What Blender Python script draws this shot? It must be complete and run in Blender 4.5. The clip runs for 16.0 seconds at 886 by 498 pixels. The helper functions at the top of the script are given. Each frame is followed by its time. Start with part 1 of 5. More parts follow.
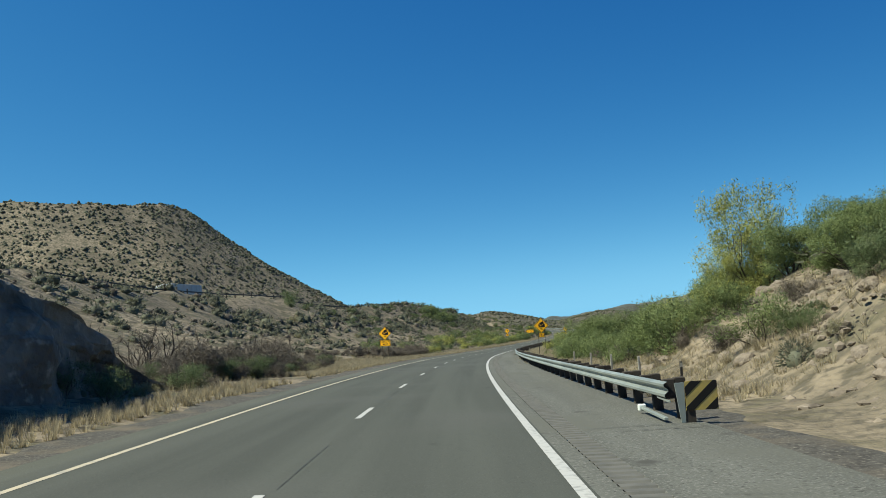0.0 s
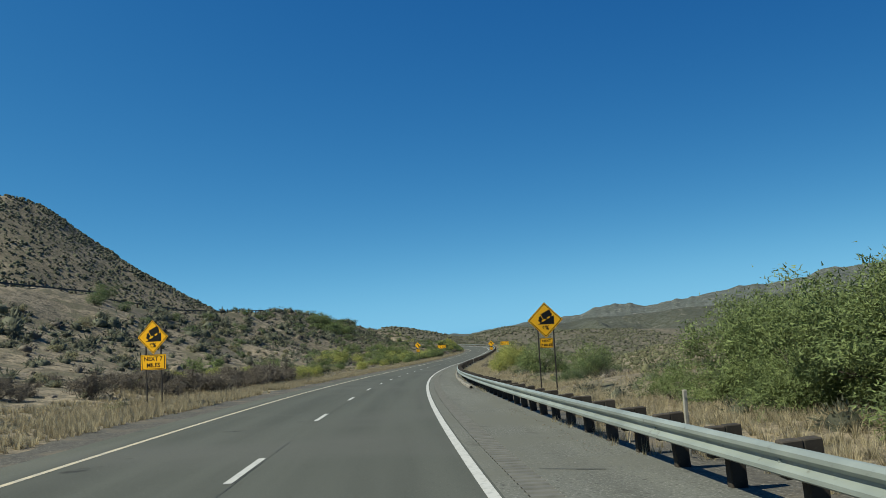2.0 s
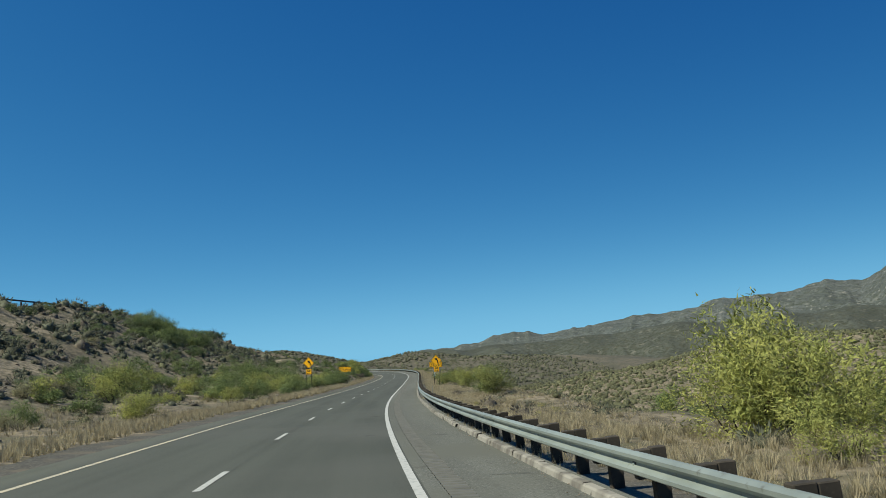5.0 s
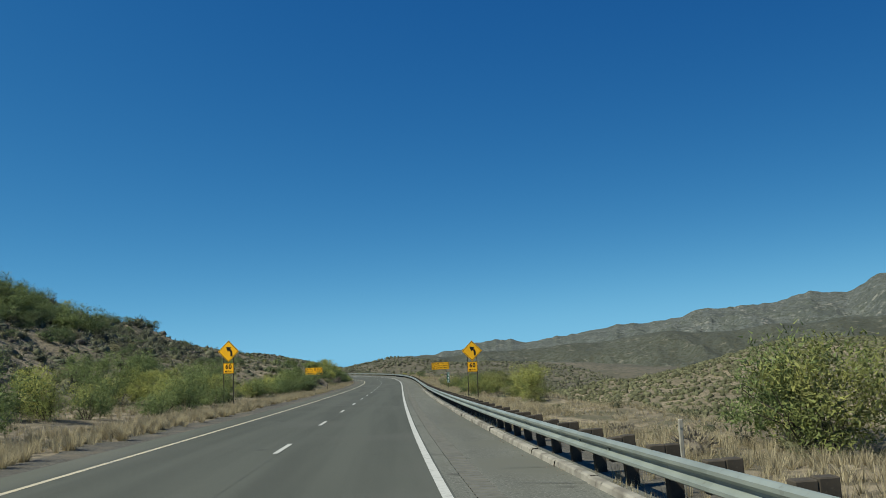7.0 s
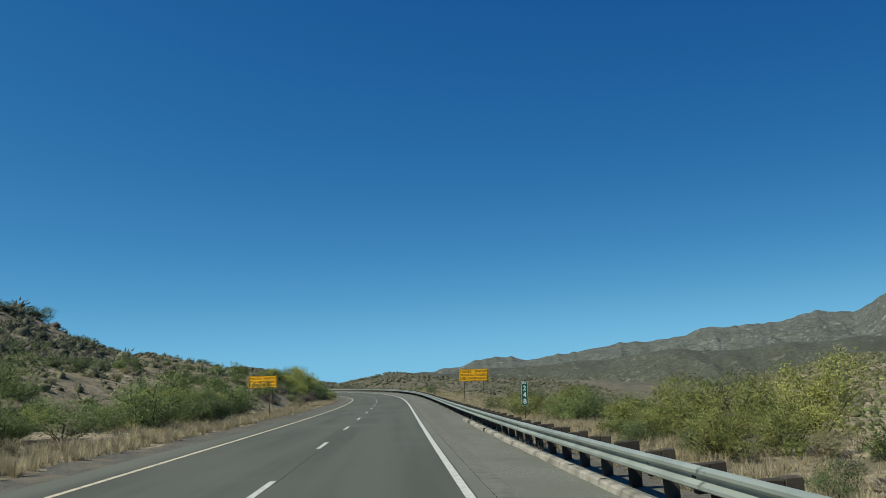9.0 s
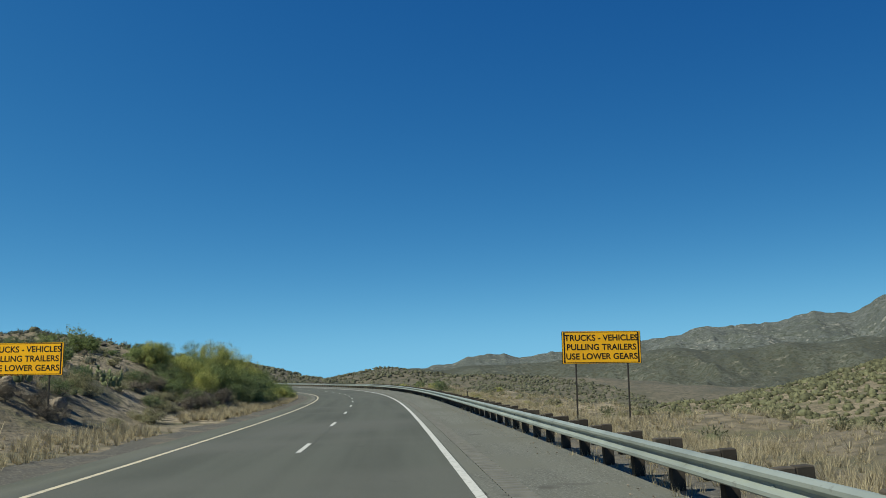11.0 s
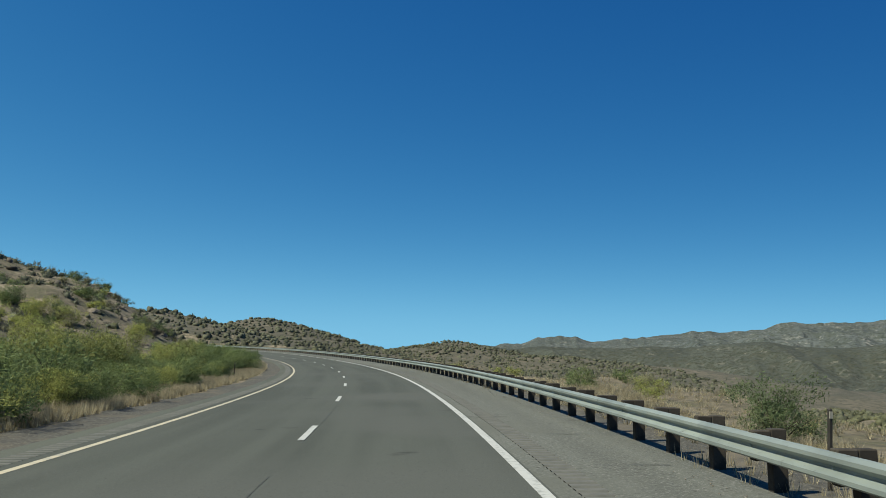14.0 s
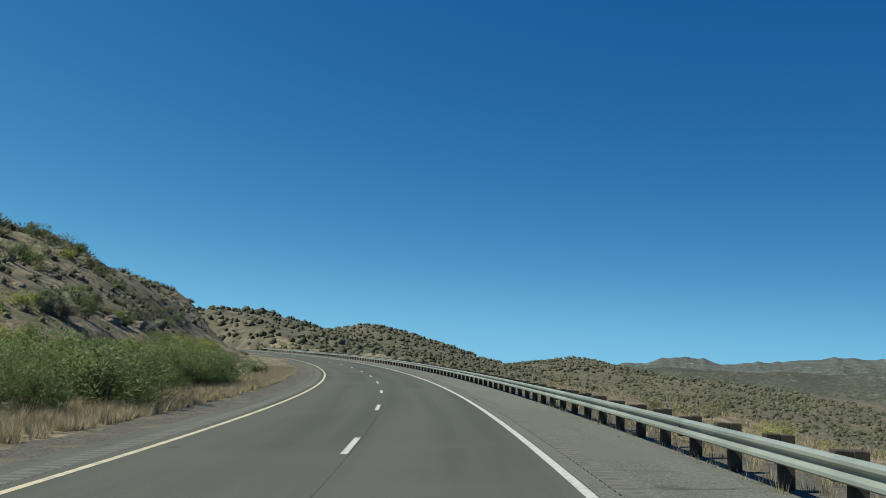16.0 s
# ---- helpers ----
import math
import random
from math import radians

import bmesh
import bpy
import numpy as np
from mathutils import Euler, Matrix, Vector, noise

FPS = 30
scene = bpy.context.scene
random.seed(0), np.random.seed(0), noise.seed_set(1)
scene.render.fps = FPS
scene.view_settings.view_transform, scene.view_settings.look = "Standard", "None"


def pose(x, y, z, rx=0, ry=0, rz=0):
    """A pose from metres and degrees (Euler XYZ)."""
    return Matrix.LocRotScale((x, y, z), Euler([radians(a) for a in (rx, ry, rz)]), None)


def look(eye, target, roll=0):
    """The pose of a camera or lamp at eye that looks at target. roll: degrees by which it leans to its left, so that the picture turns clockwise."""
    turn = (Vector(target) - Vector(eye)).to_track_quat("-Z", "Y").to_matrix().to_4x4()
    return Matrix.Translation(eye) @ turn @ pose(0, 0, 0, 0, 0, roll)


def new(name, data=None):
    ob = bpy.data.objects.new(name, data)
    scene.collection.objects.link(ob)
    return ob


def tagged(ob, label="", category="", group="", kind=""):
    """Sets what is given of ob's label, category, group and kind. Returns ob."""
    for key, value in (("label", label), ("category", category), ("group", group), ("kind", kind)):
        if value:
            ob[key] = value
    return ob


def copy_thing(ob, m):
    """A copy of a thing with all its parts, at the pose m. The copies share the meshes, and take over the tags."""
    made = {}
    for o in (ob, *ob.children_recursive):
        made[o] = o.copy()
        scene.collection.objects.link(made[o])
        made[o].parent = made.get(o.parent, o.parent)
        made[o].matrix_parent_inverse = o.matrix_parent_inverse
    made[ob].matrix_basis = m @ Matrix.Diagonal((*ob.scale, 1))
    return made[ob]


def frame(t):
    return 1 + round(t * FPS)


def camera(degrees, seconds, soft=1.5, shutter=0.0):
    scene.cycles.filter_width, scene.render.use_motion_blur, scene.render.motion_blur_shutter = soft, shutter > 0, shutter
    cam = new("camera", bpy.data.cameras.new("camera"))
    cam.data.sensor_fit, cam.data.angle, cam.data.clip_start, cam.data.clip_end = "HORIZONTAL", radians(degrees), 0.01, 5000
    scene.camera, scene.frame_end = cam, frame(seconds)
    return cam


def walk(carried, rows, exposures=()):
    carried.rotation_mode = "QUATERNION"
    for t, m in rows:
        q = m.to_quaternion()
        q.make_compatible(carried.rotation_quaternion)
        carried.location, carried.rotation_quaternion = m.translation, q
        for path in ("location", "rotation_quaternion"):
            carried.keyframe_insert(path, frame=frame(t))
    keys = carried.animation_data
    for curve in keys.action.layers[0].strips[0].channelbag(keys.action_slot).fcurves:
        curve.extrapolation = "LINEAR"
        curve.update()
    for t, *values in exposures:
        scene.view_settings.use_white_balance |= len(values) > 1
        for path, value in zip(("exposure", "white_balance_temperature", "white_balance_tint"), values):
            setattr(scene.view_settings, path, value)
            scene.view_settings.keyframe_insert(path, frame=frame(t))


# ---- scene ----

FOV = 57.89
PATH = [
    (0, pose(2.37, 5.80, 1.428, 95.128, 5.888, 0.202)),
    (0.5, pose(2.48, 19.24, 1.096, 95.246, 6.004, -1.192)),
    (1, pose(2.74, 32.91, 0.713, 95.673, 5.987, -3.244)),
    (1.5, pose(3.16, 46.81, 0.283, 95.716, 5.903, -5.159)),
    (2, pose(3.78, 60.94, -0.176, 95.648, 5.525, -6.936)),
    (2.5, pose(4.62, 75.09, -0.656, 95.760, 5.302, -8.274)),
    (3, pose(5.65, 89.08, -1.149, 96.187, 5.356, -10.021)),
    (3.5, pose(6.86, 102.90, -1.656, 96.499, 5.300, -11.349)),
    (4, pose(8.25, 116.56, -2.174, 96.644, 5.401, -12.465)),
    (4.5, pose(9.75, 130.12, -2.688, 96.811, 5.295, -13.526)),
    (5, pose(11.43, 143.66, -3.184, 96.956, 5.137, -14.351)),
    (5.5, pose(13.31, 157.17, -3.663, 97.078, 4.927, -14.940)),
    (6, pose(15.39, 170.64, -4.125, 97.183, 4.701, -15.339)),
    (6.5, pose(17.67, 184.08, -4.569, 97.277, 4.496, -15.597)),
    (7, pose(20.14, 197.49, -4.995, 97.364, 4.349, -15.760)),
    (7.5, pose(22.75, 210.95, -5.403, 97.446, 4.260, -15.829)),
    (8, pose(25.54, 224.55, -5.793, 97.700, 4.108, -15.960)),
    (8.5, pose(28.45, 238.30, -6.166, 98.173, 3.956, -15.827)),
    (9, pose(31.43, 251.96, -6.517, 98.588, 3.837, -15.873)),
    (9.5, pose(34.37, 265.33, -6.839, 98.667, 3.769, -15.929)),
    (10, pose(37.26, 278.39, -7.132, 98.781, 3.529, -16.091)),
    (10.5, pose(40.09, 291.31, -7.389, 98.667, 3.304, -16.280)),
    (11, pose(42.92, 304.21, -7.625, 98.325, 3.092, -16.496)),
    (11.5, pose(45.74, 317.10, -7.841, 97.859, 2.813, -16.560)),
    (12, pose(48.54, 329.99, -8.037, 97.374, 2.385, -16.295)),
    (12.5, pose(51.28, 342.89, -8.212, 96.975, 1.727, -15.523)),
    (13, pose(53.88, 355.73, -8.365, 96.662, 0.838, -14.242)),
    (13.5, pose(56.29, 368.45, -8.502, 96.720, -0.272, -13.117)),
    (14, pose(58.48, 381.05, -8.631, 96.814, -0.737, -11.722)),
    (14.5, pose(60.40, 393.57, -8.752, 97.088, -1.168, -9.915)),
    (15, pose(62.03, 406.02, -8.865, 97.464, -1.551, -8.407)),
    (15.5, pose(63.34, 418.40, -8.971, 97.563, -2.248, -5.647)),
    (16, pose(64.33, 430.71, -9.069, 97.561, -2.942, -3.398)),
]
BEND_S = np.arange(-40.0, 721.0, 40.0)
BEND = np.array([-0.216, -0.579, -0.941, -1.023, -0.944, -1.103, -1.058, -0.161, -0.086, 0.073, 0.904, 1.828, 2.245, 2.457, 2.61, 2.769, 2.929, 3.088, 3.247, 3.406]) / 1000  # left-hand bend, per metre
SLOPE_S = np.arange(-40.0, 721.0, 80.0)
GRADE = [-0.0117, -0.0307, -0.0382, -0.0308, -0.0217, -0.0121, -0.0083, 0.0049, 0.0042, 0.0042]
CROSS = [-0.0439, -0.0556, -0.0618, -0.054, -0.0475, -0.0129, 0.0293, 0.0401, 0.0412, 0.0412]  # right side up
HEADING = 0.00246
WL, WR = 3.615, 3.607
EXPO, SKY, SUNPOWER, KELVIN, TINT = 0.47, 0.060, 4.45, 6800, 4
cam = camera(FOV, 16.0, soft=0.9)
walk(cam, PATH, exposures=[(t, EXPO + d, KELVIN, TINT) for t, d in ((0, 0.22), (1, 0.1), (2.5, 0.02), (8, -0.05), (12.5, 0.0), (16, 0.0))])

# ---- light ----
SUN = Vector((-0.59, -0.15, 0.79)).normalized()
world = bpy.data.worlds.new("sky")
scene.world = world
world.use_nodes = True
wn = world.node_tree.nodes
sky = wn.new("ShaderNodeTexSky")
sky.sky_type, sky.sun_disc = "NISHITA", False
sky.sun_elevation = math.asin(SUN.z)
sky.sun_rotation = math.atan2(SUN.x, SUN.y)
sky.altitude, sky.air_density, sky.dust_density, sky.ozone_density = 900, 0.45, 0.0, 1.0
wl = world.node_tree.links


def wmath(op, a, v):
    n = wn.new("ShaderNodeMath")
    n.operation = op
    for k, q in enumerate((a, v)):
        if isinstance(q, float):
            n.inputs[k].default_value = q
        else:
            wl.new(q, n.inputs[k])
    return n.outputs[0]


# a clear, deep desert blue: softer rise towards the horizon, which stays blue
rgb = wn.new("ShaderNodeSeparateColor")
wl.new(sky.outputs[0], rgb.inputs[0])
g = wmath("MULTIPLY", wmath("POWER", rgb.outputs[1], 0.9), 1.40)
# paler towards the sun's side, deeper away from it
ray = wn.new("ShaderNodeTexCoord")
axes = wn.new("ShaderNodeSeparateXYZ")
wl.new(ray.outputs["Generated"], axes.inputs[0])
g = wmath("MULTIPLY", g, wmath("ADD", wmath("MULTIPLY", axes.outputs[0], -0.34), 1.03))
g = wmath("POWER", wmath("ADD", wmath("POWER", g, -4.0), 6.9 ** -4), -0.25)
r = wmath("MULTIPLY", wmath("POWER", g, 1.74), 0.100)
bl = wmath("MULTIPLY", wmath("POWER", g, 0.54), 3.62)
mixed = wn.new("ShaderNodeCombineColor")
for k, q in enumerate((r, g, bl)):
    wl.new(q, mixed.inputs[k])
wl.new(mixed.outputs[0], wn["Background"].inputs[0])
wn["Background"].inputs[1].default_value = SKY
sun = new("sun", bpy.data.lights.new("sun", "SUN"))
sun.data.energy, sun.data.angle, sun.data.color = SUNPOWER, radians(0.5), (0.985, 0.97, 0.84)
sun.matrix_world = look(SUN * 100, (0, 0, 0))


# ---- materials ----
def material(name, layers, rough=0.8, metal=0.0, bump=0.0, bump_scale=20.0, island=0.0, objrand=0.0, spec=0.3, coords="Object", k=0.63):
    """layers: (colour,) then (colour, noise scale, low, high, detail) mixed over it in turn."""
    layers = [(tuple(c * k for c in q[0]), *q[1:]) for q in layers]
    m = bpy.data.materials.new(name)
    m.use_nodes = True
    n, l = m.node_tree.nodes, m.node_tree.links
    b = n["Principled BSDF"]
    b.inputs["Roughness"].default_value, b.inputs["Metallic"].default_value = rough, metal
    b.inputs["Specular IOR Level"].default_value = spec
    tc = n.new("ShaderNodeTexCoord")
    col = n.new("ShaderNodeRGB")
    col.outputs[0].default_value = (*layers[0][0], 1)
    out = col.outputs[0]
    for c, scale, lo, hi, detail, *own in layers[1:]:
        t = n.new("ShaderNodeTexNoise")
        t.inputs["Scale"].default_value, t.inputs["Detail"].default_value = scale, detail
        l.new(tc.outputs[own[0] if own else coords], t.inputs["Vector"])
        r = n.new("ShaderNodeMapRange")
        r.inputs[1].default_value, r.inputs[2].default_value = lo, hi
        l.new(t.outputs[0], r.inputs[0])
        x = n.new("ShaderNodeMix")
        x.data_type = "RGBA"
        l.new(r.outputs[0], x.inputs[0])
        l.new(out, x.inputs[6])
        x.inputs[7].default_value = (*c, 1)
        out = x.outputs[2]
    for amount, node, socket in ((island, "ShaderNodeNewGeometry", "Random Per Island"), (objrand, "ShaderNodeObjectInfo", "Random")):
        if amount:
            g = n.new(node)
            r = n.new("ShaderNodeMapRange")
            r.inputs[3].default_value, r.inputs[4].default_value = 1 - amount, 1 + amount
            l.new(g.outputs[socket], r.inputs[0])
            h = n.new("ShaderNodeHueSaturation")
            l.new(r.outputs[0], h.inputs["Value"])
            l.new(out, h.inputs["Color"])
            out = h.outputs[0]
    l.new(out, b.inputs["Base Color"])
    if bump:
        t = n.new("ShaderNodeTexNoise")
        t.inputs["Scale"].default_value, t.inputs["Detail"].default_value = bump_scale, 6
        l.new(tc.outputs[coords], t.inputs["Vector"])
        k = n.new("ShaderNodeBump")
        k.inputs["Strength"].default_value, k.inputs["Distance"].default_value = min(1, bump * 5), bump
        l.new(t.outputs[0], k.inputs["Height"])
        l.new(k.outputs[0], b.inputs["Normal"])
    return m


def leafy(name, a, b, island=0.35):
    m = material(name, [(a,), (b, 1.3, 0.4, 0.62, 2)], 0.6, island=island, spec=0.2, k=0.77)
    n, l = m.node_tree.nodes, m.node_tree.links
    p = n["Principled BSDF"]
    tr = n.new("ShaderNodeBsdfTranslucent")
    src = p.inputs["Base Color"].links[0].from_socket
    l.new(src, tr.inputs[0])
    mix = n.new("ShaderNodeMixShader")
    mix.inputs[0].default_value = 0.4
    l.new(p.outputs[0], mix.inputs[1])
    l.new(tr.outputs[0], mix.inputs[2])
    l.new(mix.outputs[0], n["Material Output"].inputs[0])
    return m


M = {}
M["asphalt"] = material("asphalt", [((0.132, 0.139, 0.122),), ((0.104, 0.110, 0.097), 0.9, 0.40, 0.62, 3, "UV"), ((0.142, 0.145, 0.132), 0.12, 0.5, 0.7, 3), ((0.19, 0.19, 0.172), 45, 0.55, 0.8, 4), ((0.065, 0.066, 0.062), 30, 0.60, 0.8, 4), ((0.06, 0.06, 0.057), 0.6, 0.70, 0.76, 6)], 0.95, bump=0.006, bump_scale=70, spec=0.12)
M["shoulder"] = material("shoulder", [((0.200, 0.203, 0.180),), ((0.158, 0.160, 0.142), 0.8, 0.42, 0.62, 4, "UV"), ((0.36, 0.35, 0.32), 26, 0.52, 0.74, 5), ((0.09, 0.088, 0.08), 16, 0.56, 0.72, 5), ((0.12, 0.118, 0.106), 0.9, 0.64, 0.72, 7), ((0.185, 0.185, 0.160), 0.25, 0.5, 0.65, 5)], 0.95, bump=0.016, bump_scale=32, spec=0.12)
M["gravel"] = material("gravel", [((0.125, 0.116, 0.10),), ((0.08, 0.073, 0.063), 7, 0.45, 0.62, 6), ((0.33, 0.30, 0.25), 18, 0.54, 0.75, 5), ((0.21, 0.175, 0.13), 0.7, 0.5, 0.7, 4)], 0.95, bump=0.04, bump_scale=14)
M["earth"] = material("earth", [((0.40, 0.325, 0.228),), ((0.24, 0.198, 0.14), 0.05, 0.42, 0.60, 5), ((0.46, 0.375, 0.26), 0.13, 0.56, 0.72, 5), ((0.135, 0.115, 0.077), 0.9, 0.48, 0.62, 7), ((0.39, 0.32, 0.235), 5, 0.58, 0.8, 6), ((0.155, 0.142, 0.088), 0.30, 0.52, 0.62, 8), ((0.17, 0.145, 0.105), 2.6, 0.52, 0.62, 8)], 0.95, bump=0.22, bump_scale=2.2)
# bluish-grey base: the haze of distance is painted into the rock colour
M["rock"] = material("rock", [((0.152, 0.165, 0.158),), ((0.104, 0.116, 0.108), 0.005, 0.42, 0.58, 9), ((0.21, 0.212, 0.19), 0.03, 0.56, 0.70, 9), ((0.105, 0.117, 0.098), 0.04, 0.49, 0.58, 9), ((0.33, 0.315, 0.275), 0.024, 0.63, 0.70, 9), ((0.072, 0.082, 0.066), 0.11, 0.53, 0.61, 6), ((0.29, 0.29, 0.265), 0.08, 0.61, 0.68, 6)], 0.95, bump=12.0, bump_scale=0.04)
M["foothill"] = material("foothill", [((0.112, 0.12, 0.097),), ((0.078, 0.085, 0.068), 0.009, 0.42, 0.60, 7), ((0.085, 0.086, 0.062), 0.09, 0.48, 0.58, 9), ((0.22, 0.205, 0.165), 0.05, 0.60, 0.72, 9), ((0.06, 0.066, 0.046), 0.16, 0.52, 0.60, 6)], 0.95, bump=5.0, bump_scale=0.08)
M["hillside"] = material("hillside", [((0.185, 0.158, 0.118),), ((0.128, 0.118, 0.088), 0.04, 0.42, 0.60, 6), ((0.25, 0.21, 0.158), 0.11, 0.56, 0.72, 6), ((0.11, 0.105, 0.075), 0.3, 0.5, 0.6, 8)], 0.95, bump=0.3, bump_scale=1.2)
M["cut"] = material("cut_rock", [((0.33, 0.29, 0.235),), ((0.20, 0.172, 0.14), 0.8, 0.42, 0.6, 7), ((0.48, 0.43, 0.36), 2.2, 0.56, 0.7, 7), ((0.10, 0.09, 0.075), 0.35, 0.56, 0.64, 6)], 0.95, bump=0.25, bump_scale=2.5)
M["stone"] = material("stone", [((0.33, 0.27, 0.205),), ((0.20, 0.165, 0.13), 2, 0.4, 0.65, 6), ((0.42, 0.36, 0.29), 9, 0.55, 0.75, 5)], 0.95, bump=0.03, bump_scale=12, island=0.25)
M["white"] = material("white_paint", [((0.62, 0.61, 0.58),), ((0.36, 0.36, 0.34), 9, 0.5, 0.72, 6)], 0.7, bump=0.003, bump_scale=60, k=0.72)
M["yellow_line"] = material("yellow_paint", [((0.66, 0.57, 0.415),), ((0.44, 0.41, 0.35), 3, 0.45, 0.7, 6)], 0.7, k=0.72)
M["tar"] = material("tar", [((0.06, 0.06, 0.057),), ((0.10, 0.10, 0.09), 3, 0.45, 0.6, 4)], 0.7)
M["groove"] = material("groove", [((0.205, 0.20, 0.18),), ((0.16, 0.157, 0.142), 4, 0.4, 0.65, 5)], 0.95, bump=0.01, bump_scale=40)
# darker tone for groove floors: the shade inside them put into the colour
M["pit_shade"] = material("groove_shade", [((0.12, 0.115, 0.10),), ((0.08, 0.077, 0.068), 5, 0.4, 0.65, 5)], 0.95)
M["galv"] = material("galvanised", [((0.43, 0.48, 0.445),), ((0.34, 0.385, 0.36), 1.2, 0.4, 0.65, 4), ((0.22, 0.22, 0.195), 7, 0.64, 0.8, 5)], 0.5, 0.25, objrand=0.08, spec=0.5)
M["timber"] = material("creosoted_timber", [((0.085, 0.070, 0.055),), ((0.045, 0.038, 0.032), 6, 0.4, 0.65, 6), ((0.12, 0.10, 0.08), 22, 0.58, 0.75, 4)], 0.9, bump=0.01, bump_scale=30, objrand=0.3)
M["concrete"] = material("kerb_concrete", [((0.44, 0.41, 0.36),), ((0.21, 0.19, 0.165), 1.5, 0.42, 0.65, 7), ((0.12, 0.11, 0.095), 6, 0.6, 0.75, 6)], 0.9, bump=0.01, bump_scale=30)
M["sign_yellow"] = material("sign_yellow", [((1.0, 0.50, 0.012),), ((0.92, 0.45, 0.015), 1.5, 0.5, 0.7, 3)], 0.4, spec=0.5, k=0.92)
M["faded_yellow"] = material("faded_yellow", [((0.62, 0.47, 0.14),), ((0.45, 0.36, 0.15), 5, 0.45, 0.7, 5)], 0.6)
M["sign_black"] = material("sign_black", [((0.015, 0.014, 0.013),)], 0.5)
M["sign_green"] = material("sign_green", [((0.005, 0.095, 0.055),), ((0.004, 0.07, 0.045), 2, 0.45, 0.7, 3)], 0.4, spec=0.5, k=0.92)
M["sign_white"] = material("sign_white", [((0.72, 0.76, 0.74),)], 0.4, k=0.92)
M["steel"] = material("weathered_steel", [((0.085, 0.075, 0.065),), ((0.05, 0.043, 0.038), 5, 0.45, 0.7, 5)], 0.6, 0.3)
M["sign_back"] = material("aluminium", [((0.4, 0.4, 0.4),)], 0.5, 0.8, k=0.8)
M["truck_white"] = material("truck_white", [((0.8, 0.8, 0.78),), ((0.66, 0.65, 0.62), 0.8, 0.5, 0.7, 4)], 0.4, k=0.92, spec=0.5)
M["truck_grey"] = material("truck_grey", [((0.46, 0.47, 0.47),), ((0.38, 0.39, 0.39), 0.7, 0.45, 0.7, 4)], 0.5, k=0.9, spec=0.5)
M["truck_glass"] = material("truck_glass", [((0.02, 0.022, 0.025),)], 0.08, spec=0.6)
M["delin"] = material("delineator", [((0.52, 0.49, 0.42),), ((0.33, 0.30, 0.25), 6, 0.45, 0.7, 5)], 0.6)
M["cactus"] = material("cactus_skin", [((0.22, 0.26, 0.12),), ((0.32, 0.32, 0.16), 6, 0.45, 0.65, 4)], 0.6, bump=0.01, bump_scale=40, objrand=0.2)
M["bark"] = material("bark", [((0.13, 0.105, 0.085),), ((0.075, 0.06, 0.05), 9, 0.4, 0.65, 6)], 0.95, bump=0.01, bump_scale=30)
M["dry"] = material("dry_twigs", [((0.27, 0.228, 0.18),), ((0.18, 0.152, 0.122), 3, 0.4, 0.65, 4)], 0.95, island=0.3)
M["green"] = leafy("mesquite_leaves", (0.235, 0.288, 0.112), (0.165, 0.215, 0.084), 0.45)
M["lime"] = leafy("palo_verde_leaves", (0.45, 0.45, 0.14), (0.33, 0.36, 0.11), 0.4)
M["dark"] = leafy("juniper_leaves", (0.13, 0.18, 0.078), (0.19, 0.22, 0.11))
M["olive"] = leafy("sage_leaves", (0.29, 0.28, 0.16), (0.34, 0.31, 0.19))
M["ochre"] = leafy("flowering_leaves", (0.30, 0.305, 0.105), (0.19, 0.225, 0.075), 0.45)
M["rabbit"] = leafy("rabbitbrush", (0.50, 0.45, 0.21), (0.36, 0.35, 0.15))
M["straw"] = leafy("straw", (0.52, 0.445, 0.295), (0.40, 0.335, 0.215), 0.3)
M["scrub"] = leafy("hill_scrub", (0.195, 0.20, 0.138), (0.135, 0.142, 0.10), 0.4)
M["brush"] = leafy("grey_brush", (0.26, 0.225, 0.18), (0.18, 0.155, 0.125), 0.4)
M["far_scrub"] = leafy("far_scrub", (0.20, 0.20, 0.13), (0.145, 0.148, 0.098), 0.4)
M["olive_scrub"] = leafy("olive_scrub", (0.225, 0.222, 0.125), (0.155, 0.158, 0.092), 0.4)


# ---- mesh helpers ----
def mesh(name, verts, faces, mat, smooth=False):
    me = bpy.data.meshes.new(name)
    me.from_pydata(verts.tolist() if isinstance(verts, np.ndarray) else verts, [], faces.tolist() if isinstance(faces, np.ndarray) else faces)
    me.materials.append(mat)
    if smooth:
        me.shade_smooth()
    return me


def part(name, me, parent, label="", m=None):
    ob = new(name, me)
    ob.parent = parent
    if m is not None:
        ob.matrix_basis = m
    if label:
        ob["label"] = label
    return ob


def box(name, sx, sy, sz, mat, at=(0, 0, 0), bevel=0.0):
    bm = bmesh.new()
    bmesh.ops.create_cube(bm, size=1.0)
    for v in bm.verts:
        v.co = Vector((v.co.x * sx + at[0], v.co.y * sy + at[1], v.co.z * sz + at[2]))
    if bevel:
        bmesh.ops.bevel(bm, geom=bm.edges[:], offset=bevel, segments=1, affect="EDGES")
    me = bpy.data.meshes.new(name)
    bm.to_mesh(me)
    bm.free()
    me.materials.append(mat)
    return me


